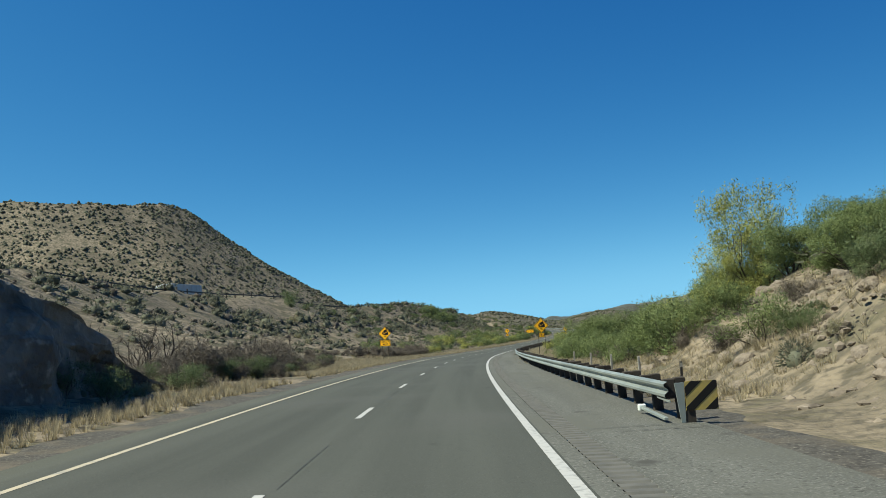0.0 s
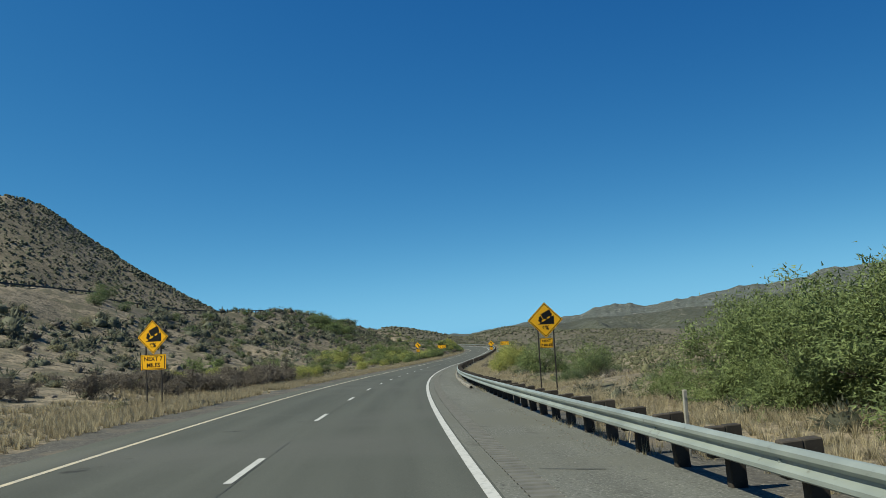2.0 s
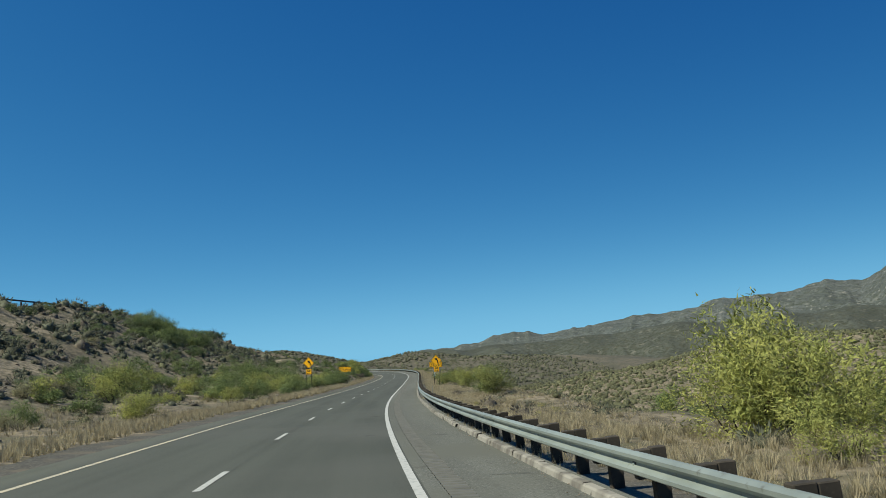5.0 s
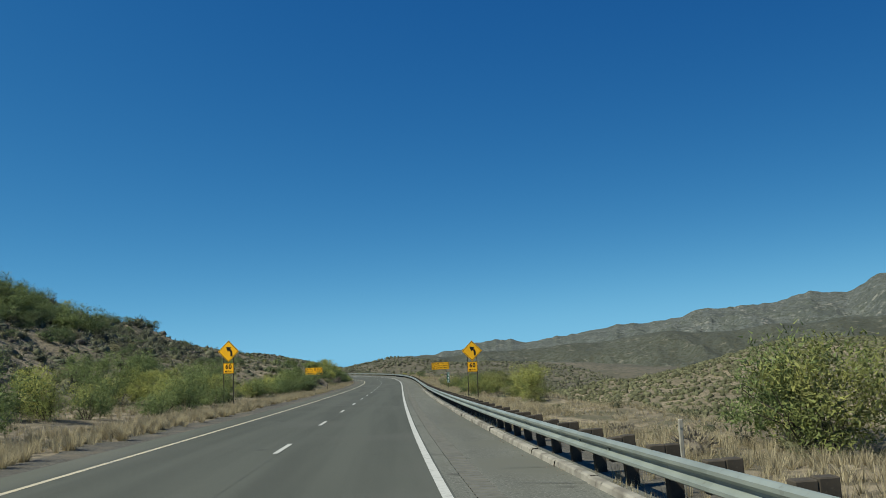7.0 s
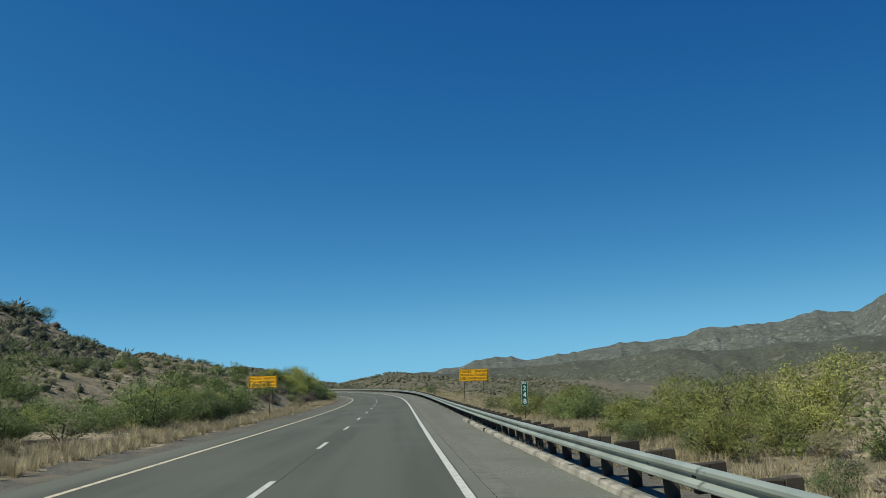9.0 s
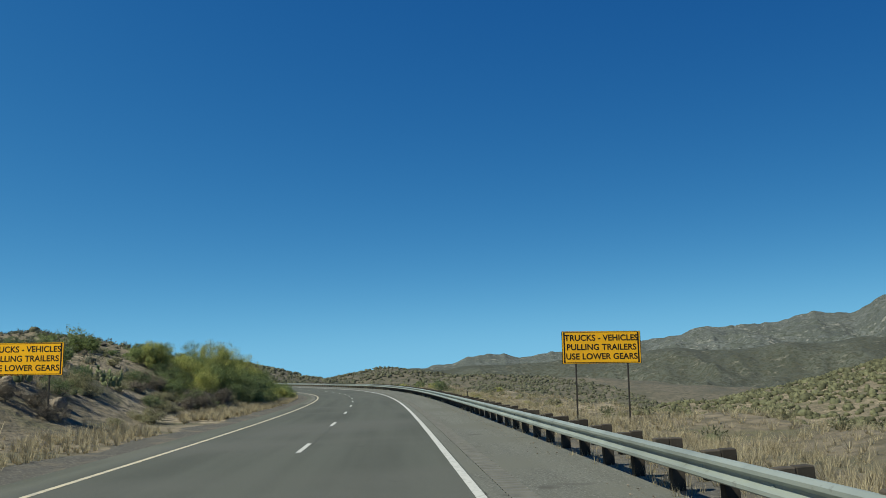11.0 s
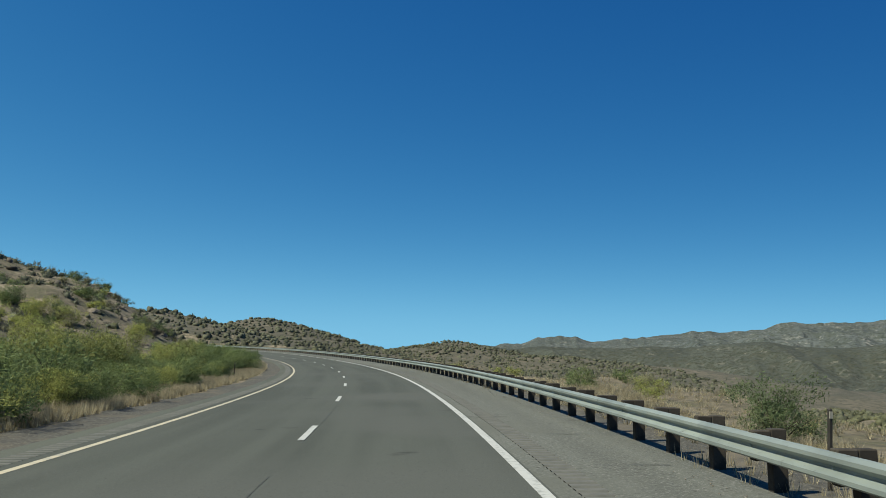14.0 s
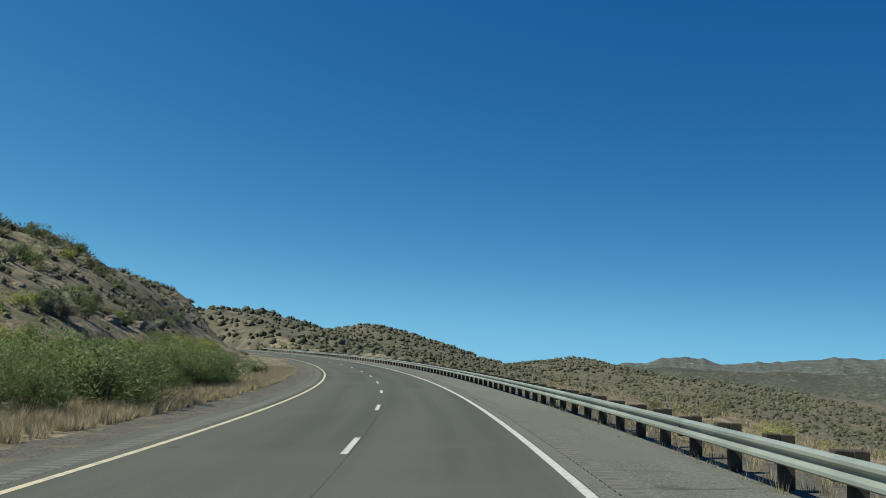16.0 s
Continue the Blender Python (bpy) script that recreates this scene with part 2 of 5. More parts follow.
def prism(name, outline, y0, y1, mat):
    """A flat shape given in x, z, with thickness along y."""
    n = len(outline)
    v = [(x, y0, z) for x, z in outline] + [(x, y1, z) for x, z in outline]
    f = [list(range(n)), list(range(2 * n - 1, n - 1, -1))] + [[i, n + i, n + (i + 1) % n, (i + 1) % n] for i in range(n)]
    bm = bmesh.new()
    vs = [bm.verts.new(c) for c in v]
    for q in f:
        bm.faces.new([vs[i] for i in q])
    bmesh.ops.recalc_face_normals(bm, faces=bm.faces[:])
    me = bpy.data.meshes.new(name)
    bm.to_mesh(me)
    bm.free()
    me.materials.append(mat)
    return me


def words(name, text, size, mat, x, z, y, spacing=1.0, bold=0.0):
    cu = bpy.data.curves.new(name, "FONT")
    cu.body, cu.size, cu.align_x, cu.align_y, cu.extrude, cu.space_character, cu.offset = text, size, "CENTER", "CENTER", 0.002, spacing, bold
    ob = bpy.data.objects.new(name, cu)
    me = bpy.data.meshes.new_from_object(ob)
    bpy.data.objects.remove(ob)
    me.transform(Matrix.Translation((x, y, z)) @ Matrix.Rotation(math.pi / 2, 4, "X"))
    me.materials.clear()
    me.materials.append(mat)
    return me


# ---- the line of the road ----
RS = np.arange(-40.0, 720.1, 2.0)
_k = np.interp(RS, BEND_S, BEND)
RT = np.concatenate([[0], np.cumsum(_k[1:] + _k[:-1])])
RT = RT - RT[20] + HEADING
RX = np.concatenate([[0], np.cumsum(-(np.sin(RT[1:]) + np.sin(RT[:-1])))])
RY = np.concatenate([[0], np.cumsum(np.cos(RT[1:]) + np.cos(RT[:-1]))])
_g = np.interp(RS, SLOPE_S, GRADE)
RZ = np.concatenate([[0], np.cumsum(_g[1:] + _g[:-1])])
RX, RY, RZ = RX - RX[20], RY - RY[20], RZ - RZ[20]
RC = np.interp(RS, SLOPE_S, CROSS)


def place(s, u, h=0.0):
    """World point at s metres along the road, u to the right of the lane marks, h above the road's plane."""
    t = np.interp(s, RS, RT)
    return np.stack([np.interp(s, RS, RX) + u * np.cos(t), np.interp(s, RS, RY) + u * np.sin(t), np.interp(s, RS, RZ) + np.clip(u, -8, 8) * np.interp(s, RS, RC) + h], -1)


def turn(s):
    return math.degrees(float(np.interp(s, RS, RT)))


def road_coords(x, y):
    s, u = np.empty(len(x)), np.empty(len(x))
    for a in range(0, len(x), 20000):
        b = slice(a, a + 20000)
        d = (x[b, None] - RX) ** 2 + (y[b, None] - RY) ** 2
        i = d.argmin(1)
        dx, dy = x[b] - RX[i], y[b] - RY[i]
        al = np.clip(-dx * np.sin(RT[i]) + dy * np.cos(RT[i]), -1, 1)
        side = np.sign(dx * np.cos(RT[i]) + dy * np.sin(RT[i]))
        s[b], u[b] = RS[i] + al, side * np.sqrt(np.maximum(d[np.arange(len(i)), i] - al ** 2, 0))
    return s, u


def step(a, b, v):
    w = np.clip((v - a) / (b - a), 0, 1)
    return w * w * (3 - 2 * w)


LAT = np.random.RandomState(5).rand(256, 256)


def vnoise(x, y, size):
    x, y = x / size + 300, y / size + 300
    i, j = np.floor(x).astype(int), np.floor(y).astype(int)
    a, b = x - i, y - j
    a, b = a * a * (3 - 2 * a), b * b * (3 - 2 * b)
    g = lambda p, q: LAT[p % 256, q % 256]
    return (g(i, j) * (1 - a) + g(i + 1, j) * a) * (1 - b) + (g(i, j + 1) * (1 - a) + g(i + 1, j + 1) * a) * b - 0.5


def fbm(x, y, size, octaves=4):
    return sum(vnoise(x + 17 * k, y - 31 * k, size / 2 ** k) * 0.5 ** k for k in range(octaves))


# ---- the lie of the land ----
LEFT_S = [-40, 0, 60, 137, 180, 220, 300, 376, 400, 430, 470, 520, 580, 650, 720]
LEFT_H = [9, 11, 13.6, 15.3, 15.8, 15.8, 17.5, 15, 9, 8, 9, 12, 14, 12, 8]
MOUNDS = [  # s, u, half length, half width, height
    (20, -21, 12, 9, 4.2), (354, -19, 24, 8, 2.6), (385, -17, 20, 7, 1.6), (505, -34, 24, 14, 2.0), (500, -25, 22, 9, 2.4), (548, -37, 36, 15, 6.0), (592, -23, 24, 10, 4.6), (630, -26, 34, 13, 7.5),
]


def land(x, y):
    s, u = road_coords(x, y)
    a = np.abs(u)
    base = np.interp(s, RS, RZ) + np.clip(u, -8, 8) * np.interp(s, RS, RC)
    hb = np.interp(s, LEFT_S, LEFT_H)
    rough = fbm(x, y, 30) * step(9, 30, a) * 2.6 + fbm(x + 90, y, 6, 3) * step(6.5, 14, a) * 0.7 + fbm(x, y + 50, 1.7, 2) * step(5.6, 8, a) * 0.12
    left = base - 0.10 + 0.12 * step(5.2, 7, a) + 0.5 * step(7.5, 13, a) + (hb - 0.5) * np.clip((a - 13) / 37, 0, 1) ** 1.4 + 4 * step(70, 140, a)
    for ms, mu, ml, mw, mh in MOUNDS:
        left = left + mh * np.exp(-(((s - ms) / ml) ** 4) - ((u - mu) / mw) ** 4)
    valley = -36 - 62 * step(330, 1150, np.hypot(x, y - 300)) + fbm(x, y, 160) * 9
    shelf = 22 - 7 * step(85, 130, s)
    drop = base - 0.10 - 0.25 * step(7, 13, a) - 0.36 * np.maximum(a - shelf, 0)
    bank = (1 - step(36, 64, s)) * 3.0 * step(8.5, 17, a) * (1 + 0.5 * fbm(x, y, 9))
    bank = bank + (1 - step(40, 66, s)) * (fbm(x, y, 3.2, 3) * 0.9 + np.abs(fbm(x + 40, y, 5.5, 2)) * 0.8) * step(9.5, 12.5, a)
    drop = drop + bank + (1 - step(34, 75, s)) * 0.36 * np.maximum(a - shelf, 0)
    right = valley + np.logaddexp(0, (drop - valley) / 3) * 3
    right = np.where(a < 14, drop, right)
    # far end: the land falls to the plain past the bend
    away = step(640, 900, y)
    left = left * (1 - away) + (-60) * away
    right = right * (1 - away) + np.minimum(right, -60) * away
    z = np.where(u < 0, left, right) + rough
    cone = lambda cx, cy, top, r0, k, n=0.0: top - k * np.maximum(np.hypot(x - cx, y - cy) - r0, 0) + n * fbm(x, y, 60)
    far = step(20, 45, a)
    for c in (cone(-260, 560, 94 + 4 * fbm(x, y, 90), 86, 0.69, 6), cone(50, 905, 4, 8, 0.22, 5), cone(197, 1018, -3, 4, 0.22, 5), cone(250, 960, -17, 20, 0.11, 6),
              cone(310, 478, -15, 60, 0.17, 5), cone(-20, 615, 11, 15, 0.30, 6), cone(0, 760, 4, 10, 0.20, 6)):
        z = np.where(c > z, z + (c - z) * far, z)
    return z


def graded(fine0, fine1, stepsize, lo, hi, grow):
    mid = list(np.arange(fine0, fine1 + 0.01, stepsize))
    d, up = stepsize, [mid[-1]]
    while up[-1] < hi:
        d *= grow
        up.append(up[-1] + d)
    d, dn = stepsize, [mid[0]]
    while dn[-1] > lo:
        d *= grow
        dn.append(dn[-1] - d)
    return np.array(dn[:0:-1] + mid + up[1:])


def sheet(name, xs, ys, zf, mat):
    X, Y = np.meshgrid(xs, ys)
    Z = zf(X.ravel(), Y.ravel())
    n, m = len(xs), len(ys)
    i = (np.arange(m - 1)[:, None] * n + np.arange(n - 1)).ravel()
    return mesh(name, np.stack([X.ravel(), Y.ravel(), Z], 1), np.stack([i, i + 1, i + n + 1, i + n], 1), mat, True)


gx = graded(-24, 112, 1.25, -3200, 4200, 1.045)
gy = graded(-30, 500, 1.7, -300, 4700, 1.035)
ground = tagged(new("ground", sheet("ground", gx, gy, land, M["earth"])), "sandy desert ground with gravel and dry patches", "ground", kind="structure")
# the far plain and slopes carry dense low scrub
ground.data.materials.append(M["foothill"])
fx, fy = (np.array([v[i] for v in (p.center for p in ground.data.polygons)]) for i in (0, 1))
far_off = np.hypot(fx - 120, fy - 300) + 90 * fbm(fx, fy, 60, 4) + 60 * fbm(fx, fy, 9, 3)
ground.data.materials.append(M["hillside"])
ground.data.polygons.foreach_set("material_index", np.where(fx > -60, np.where(far_off > 850, 1, np.where(far_off > 400, 2, 0)), 0).astype(np.int32))

# mountains on the skyline, round the middle of the drive
RIDGE_AZ = [-30, 8, 10, 13, 15, 18, 20.8, 23.5, 26, 29, 31.5, 33.6, 37, 39, 41, 43, 45, 50, 60, 80]
RIDGE_EL = [-0.45, -0.45, -0.3, -0.05, 0.1, 0.58, 0.51, 0.48, 0.75, 1.15, 1.08, 1.4, 1.7, 1.85, 2.25, 2.1, 2.7, 3.4, 4, 4]


def mountains():
    az, r = np.radians(np.linspace(2, 64, 1000)), np.linspace(1050, 4300, 140)
    A, R = np.meshgrid(az, r)
    A, R = A.ravel(), R.ravel()
    x, y = 40 + R * np.sin(A), 250 + R * np.cos(A)
    top = -6 + 3800 * np.tan(np.radians(np.interp(np.degrees(A), RIDGE_AZ, RIDGE_EL)))
    top = top + (vnoise(A * 3800, 0 * A, 160) + 0.6 * vnoise(A * 3800, 7 + 0 * A, 62) + 0.4 * vnoise(A * 3800, 19 + 0 * A, 24)) * 22
    rise = np.clip((R - 1100) / 2700, 0, 1) ** 1.1
    rise = np.where(R > 3800, 1 - (R - 3800) / 1600, rise)
    px, py = A * 2600, R * 0.42
    ridged = sum((0.5 - np.abs(vnoise(px + 57 * k + 0.5 * py, py - 13 * k, 760 / 2 ** k)) * 2) * 0.5 ** k for k in range(9))
    amp = np.clip(top + 120, 90, 420)
    z = -105 + (top + 105) * rise + (ridged - 0.45) * (0.10 + 2.7 * rise * np.clip(1 - rise, 0, 1)) * amp * step(1050, 1400, R)
    # the slopes stay under the line of the crest
    lid = -6 + (top + 6) * R / 3800 - 5
    z = np.where(R < 3750, lid - np.logaddexp(0, (lid - z) / 6) * 6, z)
    n, m = 1000, 140
    i = (np.arange(m - 1)[:, None] * n + np.arange(n - 1)).ravel()
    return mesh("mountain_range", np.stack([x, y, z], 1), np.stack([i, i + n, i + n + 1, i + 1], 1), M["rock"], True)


tagged(new("mountain_range", mountains()), "grey-brown rocky desert mountain range on the skyline, haze tinted into its colour", "mountain range", kind="structure")

# dark scrub-covered foothills in front of the range
FOOT_AZ = [-30, 8, 15, 22, 27, 33, 38, 44, 60, 80]
FOOT_EL = [-0.9, -0.8, -0.4, -0.1, 0.0, 0.0, 0.15, 0.5, 1.2, 1.6]


def foothills():
    az, r = np.radians(np.linspace(-30, 80, 700)), np.linspace(1050, 2600, 90)
    A, R = np.meshgrid(az, r)
    A, R = A.ravel(), R.ravel()
    x, y = 40 + R * np.sin(A), 250 + R * np.cos(A)
    top = -6 + 1900 * np.tan(np.radians(np.interp(np.degrees(A), FOOT_AZ, FOOT_EL)))
    top = top + (vnoise(A * 1900, 3 + 0 * A, 210) + 0.5 * vnoise(A * 1900, 11 + 0 * A, 75)) * 24
    rise = np.where(R < 1900, np.clip((R - 1080) / 820, 0, 1), 1 - (R - 1900) / 700)
    px, py = A * 1700, R * 0.5
    ridged = sum((0.5 - np.abs(vnoise(px + 31 * k + 0.4 * py, py - 23 * k, 260 / 2 ** k)) * 2) * 0.55 ** k for k in range(6))
    z = -108 + (top + 108) * rise + (ridged - 0.45) * (4 + 200 * rise * np.clip(1 - rise, 0, 1)) * step(1050, 1300, R)
    i = (np.arange(89)[:, None] * 700 + np.arange(699)).ravel()
    return mesh("foothills", np.stack([x, y, z], 1), np.stack([i, i + 700, i + 701, i + 1], 1), M["foothill"], True)


tagged(new("foothills", foothills()), "dark scrub-covered foothills below the mountains", "hills", kind="structure")


# a steep rock cut beside the carriageway, turned away from the sun
def rock_cut():
    s, k = np.arange(-6, 41.1, 0.35), np.linspace(0, 1, 26)
    S, K = np.meshgrid(s, k)
    S, K = S.ravel(), K.ravel()
    high = 3.9 * step(42, 30, S) * step(-8, 2, S) + 0.05
    face = np.clip(K / 0.72, 0, 1)
    back = np.clip((K - 0.72) / 0.28, 0, 1)
    n = fbm(S, K * 5 + 40, 3.0, 5)
    u = -10.0 - 1.0 * face * high / 4.6 - 6.5 * back + n * 1.5 * step(0, 0.2, K) * (1 - back)
    q = place(S, u)
    foot = land(q[:, 0], q[:, 1])
    base = land(place(S, -10 + 0 * S)[:, 0], place(S, -10 + 0 * S)[:, 1])
    ledge = np.round(face * 5 + n * 1.2) / 5 * 0.4 + face * 0.6
    q[:, 2] = np.where(back > 0, (base + high) * (1 - back) + (foot - 0.2) * back, base - 0.2 + high * np.clip(ledge, 0, 1)) + n * 0.25 * (back > 0) * (1 - back)
    m = len(s)
    i = (np.arange(25)[:, None] * m + np.arange(m - 1)).ravel()
    return mesh("rock_cut", q, np.stack([i, i + m, i + m + 1, i + 1], 1), M["cut"])


tagged(new("rock_cut", rock_cut()), "steep shaded rock cut in the bank beside the road", "rock face", kind="structure")


# ---- road ----
def strip(name, profile, s0, s1, ds, mat, smooth=True):
    """Sweeps a profile of (u, h) along the road."""
    s = np.arange(s0, s1 + ds / 2, ds)
    v = np.concatenate([place(s, u, h)[:, None] for u, h in profile], 1).reshape(-1, 3)
    n = len(profile)
    i = (np.arange(len(s) - 1)[:, None] * n + np.arange(n - 1)).ravel()
    f = np.stack([i, i + 1, i + n + 1, i + n], 1)
    me = mesh(name, v, f, mat, smooth)
    uv = np.stack([np.tile([u for u, _ in profile], len(s)), np.repeat(s * 0.03, n)], 1)
    me.uv_layers.new(name="along").data.foreach_set("uv", uv[f.ravel()].astype(np.float32).ravel())
    return me


S0, S1 = -36, 716
road = tagged(new("road", strip("road", [(-WL - 1.3, -0.5), (-WL - 1.25, -0.01), (-WL - 0.15, 0), (0, 0.0), (WR + 0.12, 0)], S0, S1, 2, M["asphalt"])), "grey worn asphalt two-lane highway carriageway", "road", kind="structure")
shoulder = tagged(new("shoulder", strip("shoulder", [(WR + 0.12, -0.002), (WR + 0.41, -0.002), (WR + 0.43, -0.026), (WR + 0.81, -0.026), (WR + 0.83, -0.004), (WR + 1.5, -0.01), (6.75, -0.02), (6.9, -0.5)], S0, S1, 2, M["shoulder"], False)), "paved pale grey highway shoulder beside the guardrail", "road shoulder", kind="structure")
part("edge_line", strip("edge_line", [(WR - 0.08, 0.004), (WR + 0.08, 0.004)], S0, S1, 2, M["white"]), road, "solid white edge line")
part("edge_line", strip("edge_line", [(-WL - 0.07, 0.004), (-WL + 0.07, 0.004)], S0, S1, 2, M["yellow_line"]), road, "faded yellow edge line")


def cracks(name, runs, seed):
    """Thin ragged tar lines: runs of (s0, s1, u0, u1, width)."""
    rs, V, F = np.random.RandomState(seed), [], []
    for s0, s1, u0, u1, w in runs:
        n = max(int(np.hypot(s1 - s0, u1 - u0) / 0.45), 2)
        k = np.linspace(0, 1, n)
        s, u = s0 + (s1 - s0) * k + rs.normal(0, 0.03, n) * (abs(u1 - u0) > 1), u0 + (u1 - u0) * k + rs.normal(0, 0.006, n)
        ww = w * rs.uniform(0.3, 1.2, n)
        along = abs(s1 - s0) > abs(u1 - u0)
        a, b = (place(s, u - ww, 0.004), place(s, u + ww, 0.004)) if along else (place(s + ww, u, 0.004), place(s - ww, u, 0.004))
        o = len(V)
        V += np.stack([a, b], 1).reshape(-1, 3).tolist()
        F += [[o + 2 * i, o + 2 * i + 1, o + 2 * i + 3, o + 2 * i + 2] for i in range(n - 1)]
    return mesh(name, V, F, M["tar"])


rr = random.Random(9)
joint = []
s = -20.0
while s < 520:
    d = rr.uniform(2, 14)
    joint.append((s, s + d, 0.1 + rr.uniform(-0.02, 0.02), 0.1, rr.uniform(0.003, 0.008)))
    s += d + rr.choice((0.3, 1.0, 4.0, 9.0))
part("joint_crack", cracks("joint_crack", joint, 1), road, "dark tar-filled joint crack")
cross = []
for _ in range(150):
    s, u = rr.uniform(0, 480), rr.uniform(WR + 0.9, WR + 1.5)
    cross.append((s, s + rr.uniform(-0.4, 0.4), u, min(u + rr.uniform(0.8, 2.8), 6.6), rr.uniform(0.008, 0.02)))
part("shoulder_crack", cracks("shoulder_crack", cross, 2), shoulder, "dark cracks across the shoulder")
for k in range(-2, 58):
    part("lane_dash", strip("lane_dash", [(-0.065, 0.006), (0.065, 0.006)], k * 12.19, k * 12.19 + 3.05, 1.525, M["white"]), road)


# rumble strip: pressed grooves beside the edge lines
def rumble(u0, u1, s0, s1):
    pit = [(0.0, 0.003), (0.025, -0.022), (0.125, -0.022), (0.15, 0.003)]
    s = np.concatenate([[k + d for d, _ in pit] for k in np.arange(s0, s1, 0.31)])
    h = np.tile([q for _, q in pit], len(s) // 4)
    v = np.stack([place(s, u0, h), place(s, u1, h)], 1).reshape(-1, 3)
    i = np.arange(len(s) - 1) * 2
    me = mesh("rumble_strip", v, np.stack([i, i + 1, i + 3, i + 2], 1), M["groove"])
    # pit floors take the darker colour that paints in their shade
    me.materials.append(M["pit_shade"])
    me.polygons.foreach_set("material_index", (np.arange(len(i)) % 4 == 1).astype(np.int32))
    return me


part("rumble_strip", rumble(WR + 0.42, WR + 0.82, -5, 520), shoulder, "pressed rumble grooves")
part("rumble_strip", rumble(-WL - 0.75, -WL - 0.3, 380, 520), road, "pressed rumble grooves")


# gravel beside the pavement, ragged at its outer edge
def verge(name, u_in, u_out, seed):
    s = np.arange(-30, 560, 0.6)
    rs = np.random.RandomState(seed)
    wob = np.interp(s, s[::4], rs.uniform(-0.35, 0.35, len(s[::4]))) + rs.uniform(-0.1, 0.1, len(s))
    rows = []
    for k in range(5):
        q = place(s, u_in + (u_out + wob - u_in) * k / 4)
        q[:, 2] = np.maximum(land(q[:, 0], q[:, 1]) + (0.03 if 0 < k < 4 else 0.012), q[:, 2] - 0.06) if k < 4 else land(q[:, 0], q[:, 1]) - 0.03
        rows.append(q)
    v = np.stack(rows, 1).reshape(-1, 3)
    i = (np.arange(len(s) - 1)[:, None] * 5 + np.arange(4)).ravel()
    f = np.stack([i, i + 1, i + 6, i + 5], 1)
    return mesh(name, v, f if u_out > u_in else f[:, ::-1], M["gravel"], True)


tagged(new("gravel_verge", verge("gravel_verge", -WL - 1.2, -6.5, 1)), "dark gravel strip beside the carriageway", "gravel verge", kind="structure")
tagged(new("gravel_verge", verge("gravel_verge", 6.72, 8.1, 2)), "grey gravel strip under the guardrail", "gravel verge", kind="structure")
# ---- guardrail ----
RAIL_U, RAIL_S0 = 6.25, 21.0
W_BEAM = [(0.0, 0.395), (-0.03, 0.40), (-0.085, 0.43), (-0.085, 0.475), (-0.01, 0.53), (-0.01, 0.565), (-0.085, 0.62), (-0.085, 0.665), (-0.03, 0.70), (0.0, 0.705)]
guardrail = tagged(new("guardrail"), "galvanised W-beam guardrail on dark timber posts", "guardrail")
RAIL_S1 = 640
prof = [(RAIL_U + u, h) for u, h in W_BEAM]
prof = prof + [(u + 0.004, h) for u, h in prof[::-1]]
for k in range(int((RAIL_S1 - RAIL_S0) / 3.81)):
    a = RAIL_S0 + k * 3.81
    part("rail", strip("rail", prof, a - 0.12, a + 3.81, (3.93) / 4, M["galv"], False), guardrail)
post_me = box("post", 0.2, 0.16, 1.05, M["timber"], (0, 0, 0.22), 0.012)
block_me = box("block", 0.216, 0.16, 0.37, M["timber"], (0, 0, 0.55), 0.012)
bolt_me = box("bolt", 0.03, 0.05, 0.05, M["galv"], (0, 0, 0.548), 0.01)
for k in range(int((RAIL_S1 - RAIL_S0) / 1.905)):
    s = RAIL_S0 + 0.3 + k * 1.905
    jit = random.uniform(-0.015, 0.025)
    q = place(s, RAIL_U + 0.32)
    po = part("post", post_me, guardrail, "", pose(q[0], q[1], q[2] + jit, random.uniform(-1.5, 1.5), random.uniform(-1.5, 1.5), turn(s)))
    part("block", block_me, po, "", pose(-0.21, 0, random.uniform(-0.01, 0.02)))
    part("bolt", bolt_me, po, "", pose(-0.325, 0, 0))

# the kerb under the rail
kerb = tagged(new("kerb"), "low broken pale concrete kerb under the guardrail", "kerb", kind="structure")
s = 106.6
while s < 296:
    d = random.uniform(2.2, 3.1)
    o, t = random.uniform(-0.03, 0.03), random.uniform(-0.02, 0.015)
    part("kerb_stone", strip("kerb_stone", [(5.95 + o, -0.06), (5.98 + o, 0.08 + t), (6.01 + o, 0.11 + t), (6.13 + o, 0.115 + t), (6.16 + o, -0.06)], s, s + d, d / 2, M["concrete"], False), kerb)
    s += d + random.choice((0.02, 0.02, 0.02, 0.03, 0.3))


# ---- signs ----
def diamond(r, cz):
    return [(0, cz + r), (r, cz), (0, cz - r), (-r, cz)]


def inset(outline, cx, cz, k):
    return [(cx + (x - cx) * k, cz + (z - cz) * k) for x, z in outline]


def rect(w, h, cz, cx=0.0):
    return [(cx - w / 2, cz - h / 2), (cx + w / 2, cz - h / 2), (cx + w / 2, cz + h / 2), (cx - w / 2, cz + h / 2)]


def plate(parent, name, outline, cx, cz, face, trim, kx, kin):
    p = part(name, prism(name, outline, 0.0, 0.006, trim), parent)
    part("edge_band", prism("edge_band", inset(outline, cx, cz, kx), -0.002, 0.0, face), p)
    part("edge_line", prism("edge_line", inset(outline, cx, cz, kin), -0.004, -0.002, trim), p)
    part("face", prism("face", inset(outline, cx, cz, kin - 0.02 - (kx - kin) * 0.6), -0.006, -0.004, face), p)
    return p


def posts(parent, xs, top, low=-0.6):
    for x in xs:
        part("post", box("post", 0.06, 0.05, top - low, M["steel"], (x, 0.035, (top + low) / 2), 0.008), parent)


